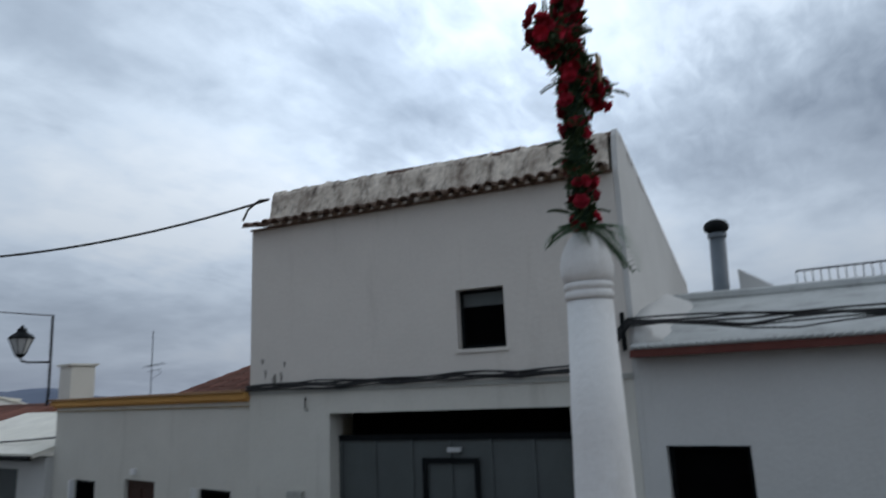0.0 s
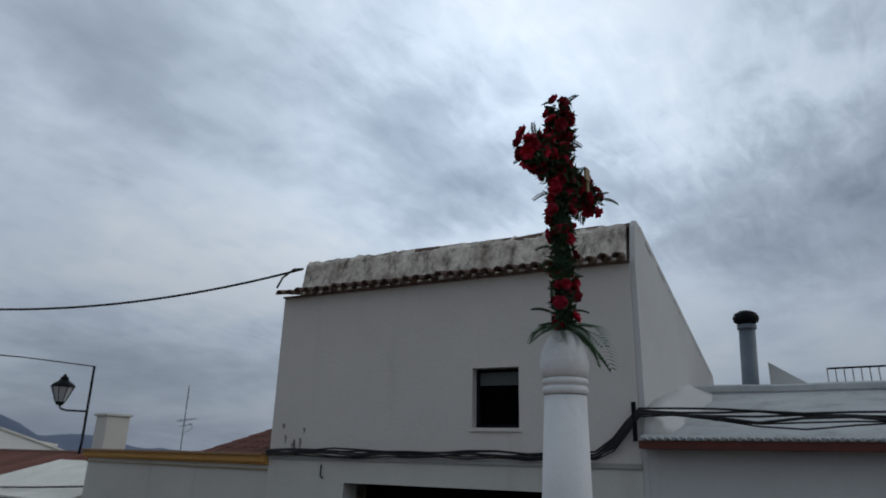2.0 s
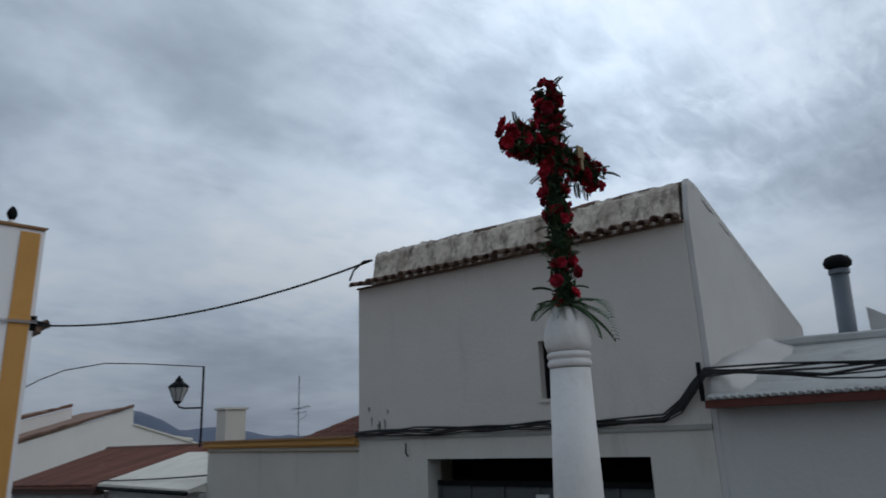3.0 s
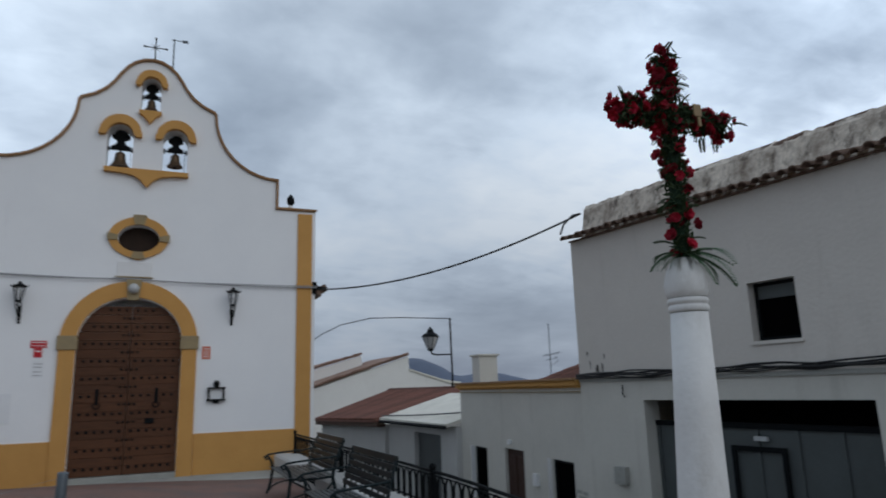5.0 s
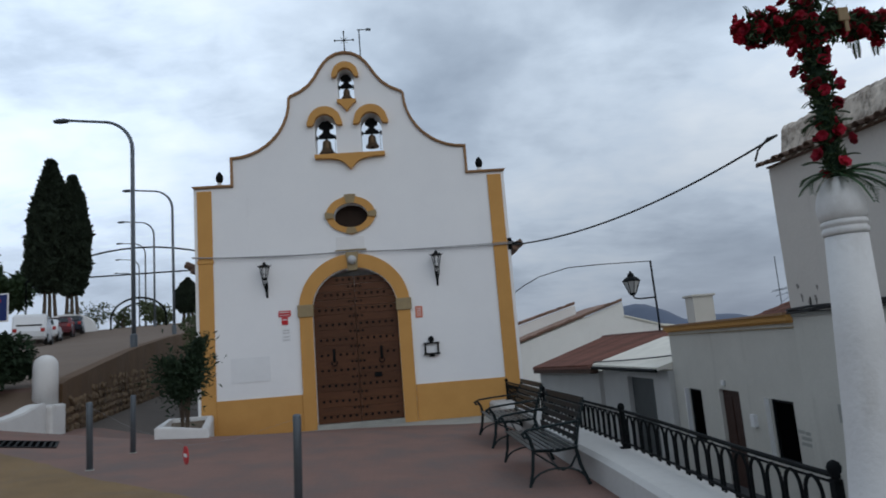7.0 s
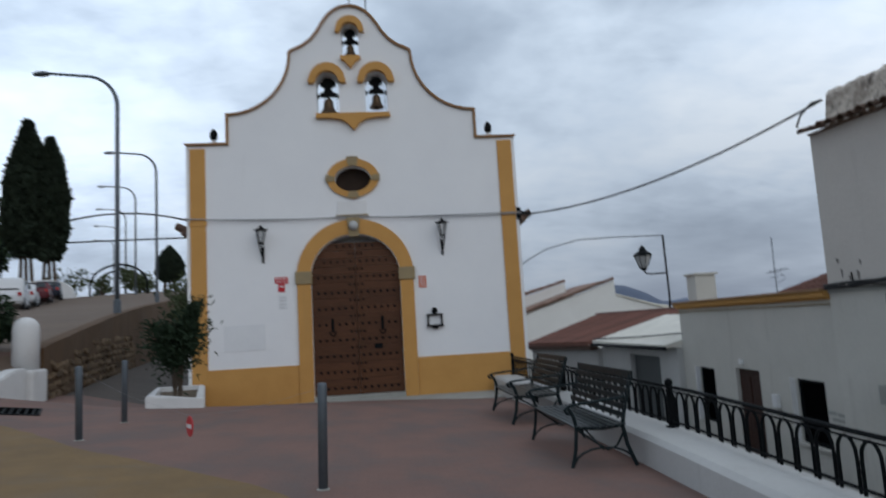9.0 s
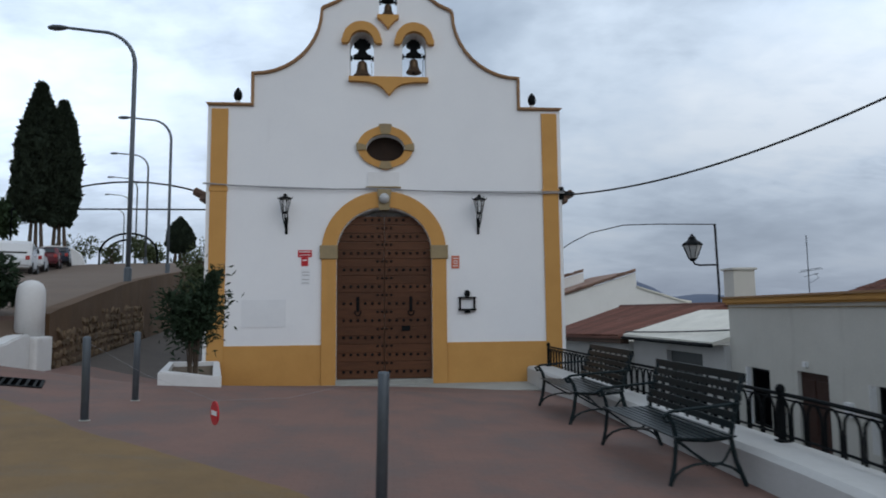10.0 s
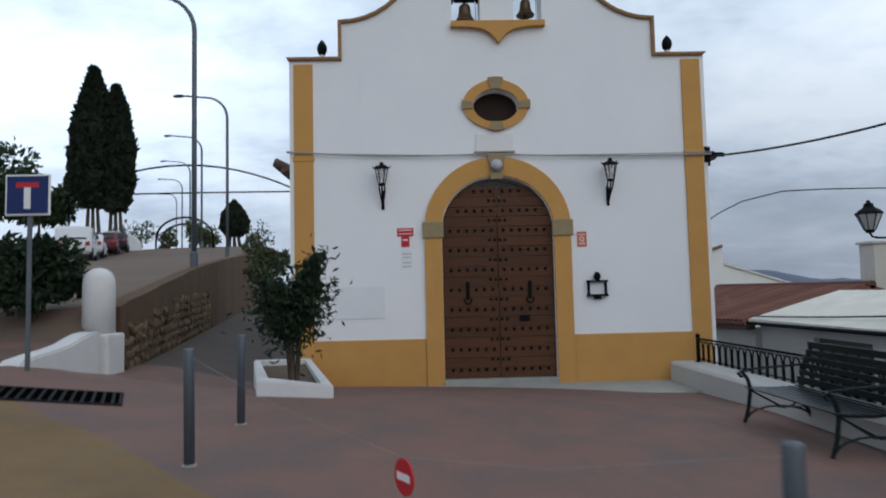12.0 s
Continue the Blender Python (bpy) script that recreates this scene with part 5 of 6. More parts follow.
    # dark mould runs low on the upper wall
    for a, v, w, h in ((0.30, 2.02, 0.05, 0.16), (0.44, 1.92, 0.04, 0.12), (0.60, 1.95, 0.06, 0.20), (0.66, 2.16, 0.05, 0.10), (0.24, 2.22, 0.07, 0.10)):
        run = [(a - w / 2, v + h / 2), (a - 0.3 * w, v - 0.1 * h), (a - 0.1 * w, v - h / 2), (a + 0.25 * w, v - 0.2 * h), (a + w / 2, v + 0.2 * h), (a + 0.1 * w, v + h / 2)]
        part("mould_run", plate(bmesh.new(), run, (), -0.003, -0.0005, to), MOULD, ob, "dark mould run on the plaster")
    # service moulding with the cable bundle
    part("string_course", slab(to, 0.0, length, 1.725, 1.785, -0.03, -0.002), CONCRETE, ob, "grimy string course")
    m = slab(to, 0.78, 1.03, 0.04, 0.32, -0.10, -0.002)
    solo("meter_box", m, CONCRETE, "grey metal meter box on the house wall", "box")
    # cables
    rngc = random.Random(6)
    for k in range(6):
        pts = []
        h = 1.78 + 0.018 * k
        for a in steps(0.0, length - 0.55, 0.45):
            pts.append(to(a, h + rngc.uniform(-0.03, 0.025) + 0.04 * (a / length), -0.075 - 0.012 * (k % 3)))
        pts += [to(length - 0.32, 1.93 + 0.03 * k, -0.09), to(length - 0.16, 2.12 + 0.03 * k, -0.09), to(length + 0.02, 2.34 + 0.02 * k, -0.10)]
        for j in range(1, 16):
            pts.append((8.28 + 0.04 * j - 0.012 * (k % 3), -12.45 - 0.45 * j, 2.36 - 0.12 * clamp(j / 3) - 0.006 * j + (0.022 + 0.008 * clamp(j / 5)) * k + 0.03 * math.sin(j * 1.3 + k) + rngc.uniform(-0.02, 0.02)))
        solo("cable", tube(bmesh.new(), pts, rngc.choice((0.010, 0.013, 0.016)), 6), CABLE, "black service cable bundled along the house fronts", "cable", group="service cables", smooth=True)
    bm = tube(bmesh.new(), [to(length - 0.05, 2.05, -0.08), to(length - 0.05, 2.52, -0.08)], 0.03, 8)
    solo("cable_bracket", bm, IRON, "black iron cable bracket on the house corner", "bracket")
    for pts, name, label in (([to(1.08, 1.66, -0.05), to(1.08, 1.50, -0.06), to(1.13, 1.46, -0.06)], "wall_hook", "small rusty hook on the house wall"), ([to(0.50, 2.02, -0.03), to(0.52, 1.86, -0.04)], "cable_end", "short loose cable end on the house wall")):
        solo(name, tube(bmesh.new(), pts, 0.012, 5), IRON, label, "hook" if name == "wall_hook" else "cable")


def low_house():
    to, length = facing(8.30, 0.05, 7.78, -6.588)
    ob = thing("low_house", "low white house with an ochre cornice and three openings", "house", (9.5, -3.3, -2))

    w1 = (1.02, 1.84, -1.05, 0.21)
    dr = (2.94, 3.98, -2.0, 0.30)
    w2 = (5.34, 6.18, -0.85, 0.26)
    outer = [(0, -2.6), (dr[0], -2.6), (dr[0], dr[3]), (dr[1], dr[3]), (dr[1], -2.6), (length, -2.6), (length, 1.63), (0, 1.63)]
    part("wall", plate(bmesh.new(), outer, [rect(*w1), rect(*w2)], 0.0, 0.35, to), WARM_WHITE, ob)
    part("side_wall", plate(bmesh.new(), rect(0.352, 6.0, -2.6, 1.51), (), 0.0, 0.3, lambda a, v, d: to(d, v, a)), WARM_WHITE, ob)
    part("flat_roof", slab(to, 0, length, 1.44, 1.50, 0.36, 6.0), WHITEROOF, ob)
    for v0, v1, w in ((1.63, 1.675, -0.06), (1.675, 1.775, -0.13)):
        part("cornice", slab(to, -0.04, length + 0.0, v0, v1, w, 0.30), YELLOW, ob, "ochre moulded cornice")
    part("cornice_cap", slab(to, -0.06, length, 1.775, 1.815, -0.19, 0.33), COPING, ob)
    part("eave_line", slab(to, -0.02, length, 1.545, 1.565, -0.03, -0.002), STONE, ob)
    # tiled back roof rising behind the cornice
    tile = barrel_tile("roof_tile", 0.45, 0.085, TILE)
    for k in range(16):
        for j in range(5):
            p = to(3.3 + 0.21 * k, 1.72 + 0.125 * j, 0.7 + 0.40 * j)
            piece("roof_tile", tile, pose(*p, 0, -17, -4.8), ob)
    bm = plate(bmesh.new(), [(0.6, 1.5), (0.6, 1.74), (2.8, 2.40), (5.2, 1.7), (5.2, 1.5)], (), 3.2, length, lambda a, v, d: to(d, v, a))
    part("back_roof", bm, TILE, ob)
    # both windows are closed by black sheets painted as indoor shade
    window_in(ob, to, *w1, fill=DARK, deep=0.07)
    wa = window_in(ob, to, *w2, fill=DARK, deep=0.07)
    part("window_sill", slab(to, w2[0] - 0.05, w2[1] + 0.05, w2[2] - 0.05, w2[2], -0.05, 0.15), WARM_WHITE, ob)
    for k in range(4):
        a = w2[0] - 0.19 + 0.05 * k
        part("shutter_bar", slab(to, a, a + 0.011, w2[2], w2[3], -0.03, -0.015), SIGNWHITE, wa, "white folded shutter slat")
    a = w1[0] - 0.07
    part("shutter", slab(to, a, a + 0.055, w1[2], w1[3], -0.10, -0.003), SIGNWHITE, ob, "white folded shutter")
    door = part("door", slab(to, dr[0], dr[1], dr[2], dr[3], 0.08, 0.13), WOOD2, ob, "brown wooden house door")
    for a0, a1 in ((dr[0] + 0.08, (dr[0] + dr[1]) / 2 - 0.03), ((dr[0] + dr[1]) / 2 + 0.03, dr[1] - 0.08)):
        part("door_panel", slab(to, a0, a1, -0.9, 0.15, 0.06, 0.0795), WOOD2, door)
    part("door_head", slab(to, dr[0] + 0.30, dr[0] + 0.42, 0.40, 0.50, -0.06, -0.002), SIGNWHITE, ob, "small white lamp over the door")
    solo("meter_box", slab(to, 4.52, 4.69, -0.34, -0.10, -0.08, -0.002), SIGNWHITE, "white plastic meter box on the house wall", "box")
    bm = slab(to, 6.30, 6.64, -0.36, -0.30, -0.006, -0.002)
    lines = ((6.22, 6.42, -0.26), (6.45, 6.64, -0.27), (6.28, 6.60, -0.46))
    for u0, u1, v in lines:
        part("faded_lettering", slab(to, u0, u1, v, v + 0.06, -0.006, -0.002), CONCRETE, ob, "faded grey painted lettering")
    part("faded_lettering", bm, CONCRETE, ob, "faded grey painted lettering")
    # antenna and chimney
    bm = tube(bmesh.new(), [(20.9, 15.5, -6.0), (20.9, 15.5, 5.13)], 0.026, 6)
    for z, l in ((3.35, 0.50), (3.05, 0.35)):
        tube(bm, [(21.0 - l, 15.5, z), (21.0 + l, 15.4, z + 0.16)], 0.014, 5)
    for k in range(5):
        tube(bm, [(20.6 + 0.2 * k, 15.8, 3.28 + 0.03 * k), (20.6 + 0.2 * k, 15.1, 3.33 + 0.03 * k)], 0.011, 5)
    tube(bm, [(20.85, 15.3, 2.75), (21.3, 15.3, 3.0), (21.3, 15.6, 3.25)], 0.014, 5)
    solo("tv_antenna", bm, GALV, "thin grey television antenna mast behind the low house", "antenna")
    bm = boxes((12.25, 13.05, 6.9, 7.6, -2.0, 2.90), bevel=0.02)
    ch = thing("chimney", "white limewashed chimney stack rising behind the low house", "chimney", (12.65, 7.25, -2.0))
    part("shaft", bm, WARM_WHITE, ch)
    part("cap", boxes((12.18, 13.12, 6.83, 7.67, 2.90, 2.98), bevel=0.015), WARM_WHITE, ch)


def right_house():
    ob = thing("right_house", "white single-storey house with oxblood eave board and grey roof", "house", (9.5, -18, -2))
    to, length = facing(8.625, -12.42, 9.25, -20.5)
    w = (0.27, 1.18, -0.22, 0.93)
    part("wall", plate(bmesh.new(), rect(0, length, -2.3, 1.99), [rect(*w)], 0.0, 0.35, to), HOUSE_WHITE, ob)
    # black sheet in place of the shaded room
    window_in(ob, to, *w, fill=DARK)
    part("end_wall", slab(to, length - 0.3, length, -2.3, 2.2, 0.352, 5.0), HOUSE_WHITE, ob)
    bm = plate(bmesh.new(), [(-0.26, 2.055), (-0.26, 2.095), (2.6, 2.82), (2.95, 2.93), (2.95, 2.70), (0.0, 2.005)], (), 0.03, length, lambda a, v, d: to(d, v, a))
    part("roof", bm, GREYROOF, ob, "grey weathered sloping tile roof")
    part("fascia", slab(to, 0.02, length, 1.96, 2.05, -0.30, -0.03), FASCIA, ob, "oxblood painted eave board")
    tile = barrel_tile("eave_tile", 0.32, 0.034, GREYROOF)
    for k in range(84):
        p = to(0.1 + 0.09 * k, 2.055, -0.32)
        piece("eave_tile", tile, pose(*p, 0, -14, 4.4), ob)
    part("ridge", tube(bmesh.new(), [to(a, 2.90 + 0.02 * noise.noise((a, 0, 0)), 2.85) for a in steps(0.1, length, 0.4)], 0.11, 8), GREYROOF, ob)
    # whitewashed mortar fillet where the roof runs up against the taller house
    bm, rows = bmesh.new(), []
    for k in range(15):
        w = -0.1 + 3.0 * k / 14
        z = 2.10 + 0.255 * (w + 0.26)
        wide = 0.42 + 0.18 * noise.noise((w * 1.7, 4.0, 0)) + 0.05 * w
        high = 0.30 + 0.06 * noise.noise((w * 2.3, 9.0, 0))
        lean = -0.065 * w
        rows.append([bm.verts.new(to(a, v, w)) for a, v in ((lean + 0.02, z - 0.1), (lean + 0.075, z + high), (lean + 0.25, z + 0.45 * high), (wide * 0.6, z + 0.05), (wide, z - 0.03), (wide, z - 0.12))])
    for p, q in zip(rows, rows[1:]):
        for k in range(6):
            bm.faces.new((p[k], p[(k + 1) % 6], q[(k + 1) % 6], q[k]))
    bm.faces.new(rows[0])
    bm.faces.new(rows[-1][::-1])
    part("mortar_fillet", bm, HOUSE_WHITE, ob, "whitewashed mortar fillet against the taller house", True)
    # flue pipe with a cowl
    fl = thing("flue_pipe", "grey metal flue pipe with a dark round cowl", "flue", (15.6, -12.6, 2.5))
    part("pipe", tube(bmesh.new(), [(15.6, -12.35, 2.0), (15.6, -12.47, 4.70)], 0.17, 16), GALV, fl, smooth=True)
    part("collar", lathe(bmesh.new(), [(0.17, 4.62), (0.20, 4.64), (0.20, 4.72), (0.17, 4.74)], 16, (15.6, -12.47, 0)), GALV, fl)
    part("cowl", lathe(bmesh.new(), [(0.17, 4.74), (0.25, 4.80), (0.27, 4.88), (0.22, 4.98), (0.12, 5.03), (0.02, 5.05)], 16, (15.6, -12.47, 0)), IRON, fl, "dark round rotating cowl", True)
    bh = thing("back_house", "white flat-roofed house behind with a roof terrace", "house", (18, -17, -2))
    part("wall", boxes((14.9, 24, -30, -12.2, -2.2, 3.27)), HOUSE_WHITE, bh)
    bm = plate(bmesh.new(), [(-12.75, 3.3), (-13.7, 3.3), (-12.75, 3.95)], (), 15.9, 17.5, lambda a, v, d: (d, a, v))
    part("stair_head", bm, HOUSE_WHITE, bh)
    part("parapet", boxes((14.8, 15.0, -30, -12.3, 3.274, 3.34), bevel=0.01), HOUSE_WHITE, bh)
    rl = thing("terrace_railing", "thin black terrace railing with a white post", "railing", (15.2, -16, 3.4))
    for y0, y1 in ((-13.9, -15.6), (-15.95, -22)):
        bm = tube(bmesh.new(), [(15.2, y0, 3.66), (15.2, y1, 3.66)], 0.018, 6)
        part("top_rail", bm, IRON, rl)
        for y in steps(y0, y1, 0.14):
            part("bar", tube(bmesh.new(), [(15.2, y, 3.26), (15.2, y, 3.66)], 0.009, 5), IRON, rl)
    part("post", boxes((15.05, 15.35, -15.93, -15.63, 3.27, 3.80), (15.0, 15.4, -15.98, -15.58, 3.80, 3.86), bevel=0.01), HOUSE_WHITE, rl, "white masonry post")


def far_houses():
    # pale-roofed building next down the street
    ob = thing("shed_house", "white shed with a pale lime-washed roof and grey garage door", "house", (9, 3, -2.4))
    part("wall", plate(bmesh.new(), [(0.06, -3), (0.06, 0.62), (5.95, 0.55), (5.95, -3)], [rect(1.2, 3.4, -2.2, 0.36)], 8.15, 8.45, lambda a, v, d: (d, a, v)), HOUSE_WHITE, ob)
    part("garage_door", boxes((8.30, 8.36, 1.15, 3.45, -2.25, 0.40)), GARAGE, ob, "grey metal garage door")
    bm = plate(bmesh.new(), [(7.85, 0.63), (7.85, 0.72), (10.6, 1.50), (10.6, 1.35)], (), 0.05, 6.1, lambda a, v, d: (a, d, v))
    part("roof", bm, WHITEROOF, ob, "pale lime-washed roof")
    part("gutter", tube(bmesh.new(), [(7.82, 0.05, 0.64), (7.82, 6.1, 0.60)], 0.05, 8), IRON, ob)
    bm = tube(bmesh.new(), sag((8.5, 0.1, 1.02), (7.9, 6.0, 0.80), 0.03), 0.022, 5)
    solo("roof_cable", bm, CABLE, "black cable slung over the pale roof", "cable")
    ob = thing("tiled_house", "low white house with a terracotta barrel-tile roof", "house", (9.8, 11, -3))

    def eave(y):
        """The eave falls with the street; the ridge is level."""
        return 0.56 - 0.029 * (y - 6.1)

    bm = plate(bmesh.new(), [(6.15, -4.4), (6.15, eave(6.15) - 0.10), (16.4, eave(16.4) - 0.10), (16.4, -4.4)], (), 8.05, 8.35, lambda a, v, d: (d, a, v))
    part("wall", bm, HOUSE_WHITE, ob)
    part("end_wall", plate(bmesh.new(), [(8.36, -4.4), (8.36, 0.50), (11.6, 1.50), (14.4, 0.5), (14.4, -4.4)], (), 6.15, 6.45), HOUSE_WHITE, ob)
    bm = plate(bmesh.new(), [(6.1, eave(6.1) - 0.16), (6.1, eave(6.1)), (16.5, eave(16.5)), (16.5, eave(16.5) - 0.16)], (), 7.75, 8.04, lambda a, v, d: (d, a, v))
    part("eave", bm, OLDTILE, ob)
    bm = bmesh.new()
    ends = []
    for y in (6.1, 16.5):
        e = eave(y)
        ends.append([bm.verts.new((x, y, z)) for x, z in ((7.7, e + 0.01), (7.7, e + 0.08), (11.6, 1.62), (14.5, 0.6), (14.5, 0.45), (11.6, 1.50))])
    for k in range(6):
        bm.faces.new((ends[0][k], ends[0][(k + 1) % 6], ends[1][(k + 1) % 6], ends[1][k]))
    bm.faces.new(ends[0])
    bm.faces.new(ends[1][::-1])
    roof = part("roof", bm, TILE, ob, "terracotta barrel-tile roof")
    row = barrel_tile("roof_tile", 4.1, 0.11, TILE)
    for k in range(38):
        y = 6.3 + 0.27 * k
        piece("roof_tile", row, pose(7.72, y, eave(y) + 0.06, 0, -math.degrees(math.atan2(1.62 - eave(y) - 0.06, 3.9)), 0), roof)
    part("ridge", tube(bmesh.new(), [(11.6, 6.1, 1.64), (11.6, 16.5, 1.64)], 0.12, 8), TILE, ob)
    # white gabled houses further down
    for name, y, x0, z0, xp, zp, x1, z1 in (("gable_house", 25, 7.5, 1.25, 15.75, 3.85, 24, 0.3), ("gable_house", 31, 7.0, 2.2, 14.2, 4.2, 22, 2.0)):
        ob = thing(name, "white gabled village house with tiled verge", "house", (xp, y + 4, -4))
        part("wall", plate(bmesh.new(), [(x0, -4.5), (x0, z0), (xp, zp), (xp + 0.05, zp - 0.95), (x1, z1), (x1, -4.5)], (), y, y + 0.3), BRIGHT_WHITE, ob)
        rng = random.Random(int(y))
        n = 22
        lo, hi = Vector((x0 - 0.3, y, z0 - 0.02)), Vector((xp, y, zp + 0.06))
        bm = plate(bmesh.new(), [(lo.x, lo.z), (lo.x, lo.z + 0.1), (hi.x, hi.z + 0.1), (hi.x, hi.z)], (), y - 0.05, y + 9)
        part("roof", bm, VERGE, ob, "terracotta tiled roof")
        verge = mesh_of("verge_tile", boxes((0, (hi - lo).length / n * 0.93, -0.15, 0.15, 0.0, 0.12), bevel=0.02), VERGE)
        for k in range(n):
            q = lo.lerp(hi, k / n)
            piece("verge_tile", verge, pose(q.x, q.y - 0.05, q.z + 0.05 + rng.uniform(0, 0.06), 0, -math.degrees(math.atan2(hi.z - lo.z, hi.x - lo.x)) + rng.uniform(-1, 1), 0), ob)
        bm = plate(bmesh.new(), [(xp + 0.06, zp - 0.95), (xp + 0.06, zp - 0.85), (x1 + 0.2, z1 + 0.1), (x1 + 0.2, z1 - 0.02)], (), y - 0.1, y + 9)
        part("roof", bm, WHITEROOF, ob)


def street_lantern():
    ob = thing("street_lantern", "black iron street lantern on a thin corner post", "street lamp", (8.05, 0.0, 1.5))
    part("post", tube(bmesh.new(), [(8.07, 0.06, 1.70), (8.06, 0.0, 1.95), (8.03, 0.0, 3.62)], 0.028, 8), IRON, ob)
    bm = tube(bmesh.new(), [(8.03, 0, 2.61), (7.6, 0, 2.60), (7.47, 0, 2.63), (7.43, 0, 2.70)], 0.022, 6)
    part("arm", bm, IRON, ob)
    bm = bmesh.new()
    lathe(bm, [(0.06, 2.70), (0.09, 2.74), (0.10, 2.77)], 8, (7.43, 0, 0))
    lathe(bm, [(0.25, 3.08), (0.26, 3.10), (0.20, 3.16), (0.12, 3.21), (0.09, 3.25), (0.09, 3.29), (0.04, 3.32), (0.03, 3.36), (0.01, 3.37)], 8, (7.43, 0, 0))
    for k in range(8):
        a = math.pi / 4 * k
        tube(bm, [(7.43 + 0.10 * math.cos(a), 0.10 * math.sin(a), 2.76), (7.43 + 0.235 * math.cos(a), 0.235 * math.sin(a), 3.09)], 0.010, 5)
    part("lantern_frame", bm, IRON, ob)
    part("lantern_glass", lathe(bmesh.new(), [(0.09, 2.77), (0.22, 3.08)], 8, (7.43, 0, 0)), LAMPGLASS, ob, "frosted lantern glass")
    bm = tube(bmesh.new(), [(4.22, 0.3, 3.02), (4.5, 0.25, 3.20), (4.95, 0.2, 3.42), (5.75, 0.1, 3.60), (6.6, 0.05, 3.62), (8.03, 0, 3.61)], 0.013, 6)
    solo("lamp_cable", bm, CABLE, "black cable from the chapel to the street lantern", "cable", smooth=True)
    bm = tube(bmesh.new(), sag((4.24, -0.02, 4.32), (7.80, -6.93, 4.86), 0.36, 24), 0.020, 6)
    solo("span_cable", bm, CABLE, "thick black cable spanning from the chapel to the house", "cable", smooth=True)
    bm = bmesh.new()
    tube(bm, [(4.18, 0.1, 4.45), (4.30, -0.01, 4.36), (4.42, -0.22, 4.31)], 0.05, 8)
    box(bm, 4.13, 4.25, -0.02, 0.14, 4.20, 4.52, 0.01)
    solo("cable_anchor", bm, IRON, "dark cable anchor on the chapel corner", "bracket")
    bm = tube(bmesh.new(), [(7.80, -6.93, 4.86), (7.66, -6.86, 4.83), (7.52, -6.75, 4.66), (7.48, -6.68, 4.48)], 0.018, 6)
    solo("drop_cable", bm, CABLE, "loose black cable at the roof corner", "cable", smooth=True)


# ---- up the road ----


def road_lamp(x, y, h=9.2, reach=2.7):
    z = ramp(x, y)
    ob = thing("road_lamp", "tall galvanised curved-arm road lamp", "street lamp", (x, y, z), "lamps along the road")
    pts = [(x, y, z - 0.1), (x, y, z + h * 0.5), (x, y, z + h - 1.3)] + [(x - 1.2 * (1 - math.cos(a)), y, z + h - 1.3 + 1.2 * math.sin(a)) for a in (math.pi / 2 * k / 8 for k in range(1, 9))] + [(x - reach + 0.3, y, z + h + 0.02)]
    part("column", tube(bmesh.new(), pts, 0.085, 10, 0.05), GALV, ob, smooth=True)
    part("foot", lathe(bmesh.new(), [(0.13, -0.05), (0.13, 0.5), (0.09, 0.55)], 12, (x, y, z)), GALV, ob)
    bm = lathe(bmesh.new(), [(0.05, 0), (0.09, 0.08), (0.15, 0.25), (0.16, 0.5), (0.10, 0.68), (0.02, 0.72)], 10)
    bmesh.ops.transform(bm, matrix=pose(x - reach + 0.35, y, z + h + 0.03, 0, -92, 0) @ Matrix.Diagonal((0.6, 1, 1, 1)), verts=bm.verts[:])
    part("lamp_head", bm, STEEL, ob, "grey lamp head", True)


def cypress(x, y, h, r, seed, label):
    z = ramp(x, y) - 0.2
    ob = thing("cypress_tree", label, "tree", (x, y, z))
    rng = random.Random(seed)
    bm = bmesh.new()
    for k in range(3):
        tube(bm, [(x + 0.5 * (k - 1), y + 0.2 * k, z), (x + 0.35 * (k - 1), y, z + 0.3 * h), (x, y, z + 0.8 * h)], 0.20, 7, 0.04)
    part("trunk", bm, BARK, ob)
    lumps = [(rng.uniform(0, 6.28), rng.uniform(0.1, 0.9), rng.uniform(0.1, 0.26)) for _ in range(26)]

    def spot(g):
        t = g.random() ** 0.85
        a = g.uniform(0, 6.28)
        w = max(0.1, math.sin(math.pi * (0.13 + 0.87 * t) ** 0.85) ** 0.8)
        q = 1 + sum(amp * math.exp(-((math.atan2(math.sin(a - la), math.cos(a - la))) / 0.5) ** 2 - ((t - lt) / 0.07) ** 2) for la, lt, amp in lumps)
        rad = r * w * q * (1 - 0.6 * g.random() ** 2)
        p = Vector((x + rad * math.cos(a), y + rad * math.sin(a), z + h * (0.26 + 0.74 * t)))
        return p, Vector((0.5 * math.cos(a), 0.5 * math.sin(a), 1.2))

    part("crown", leaf_cloud(bmesh.new(), rng, 9000, 0.028 * h, spot, 0.5), CYPRESS, ob, "dense dark green crown")


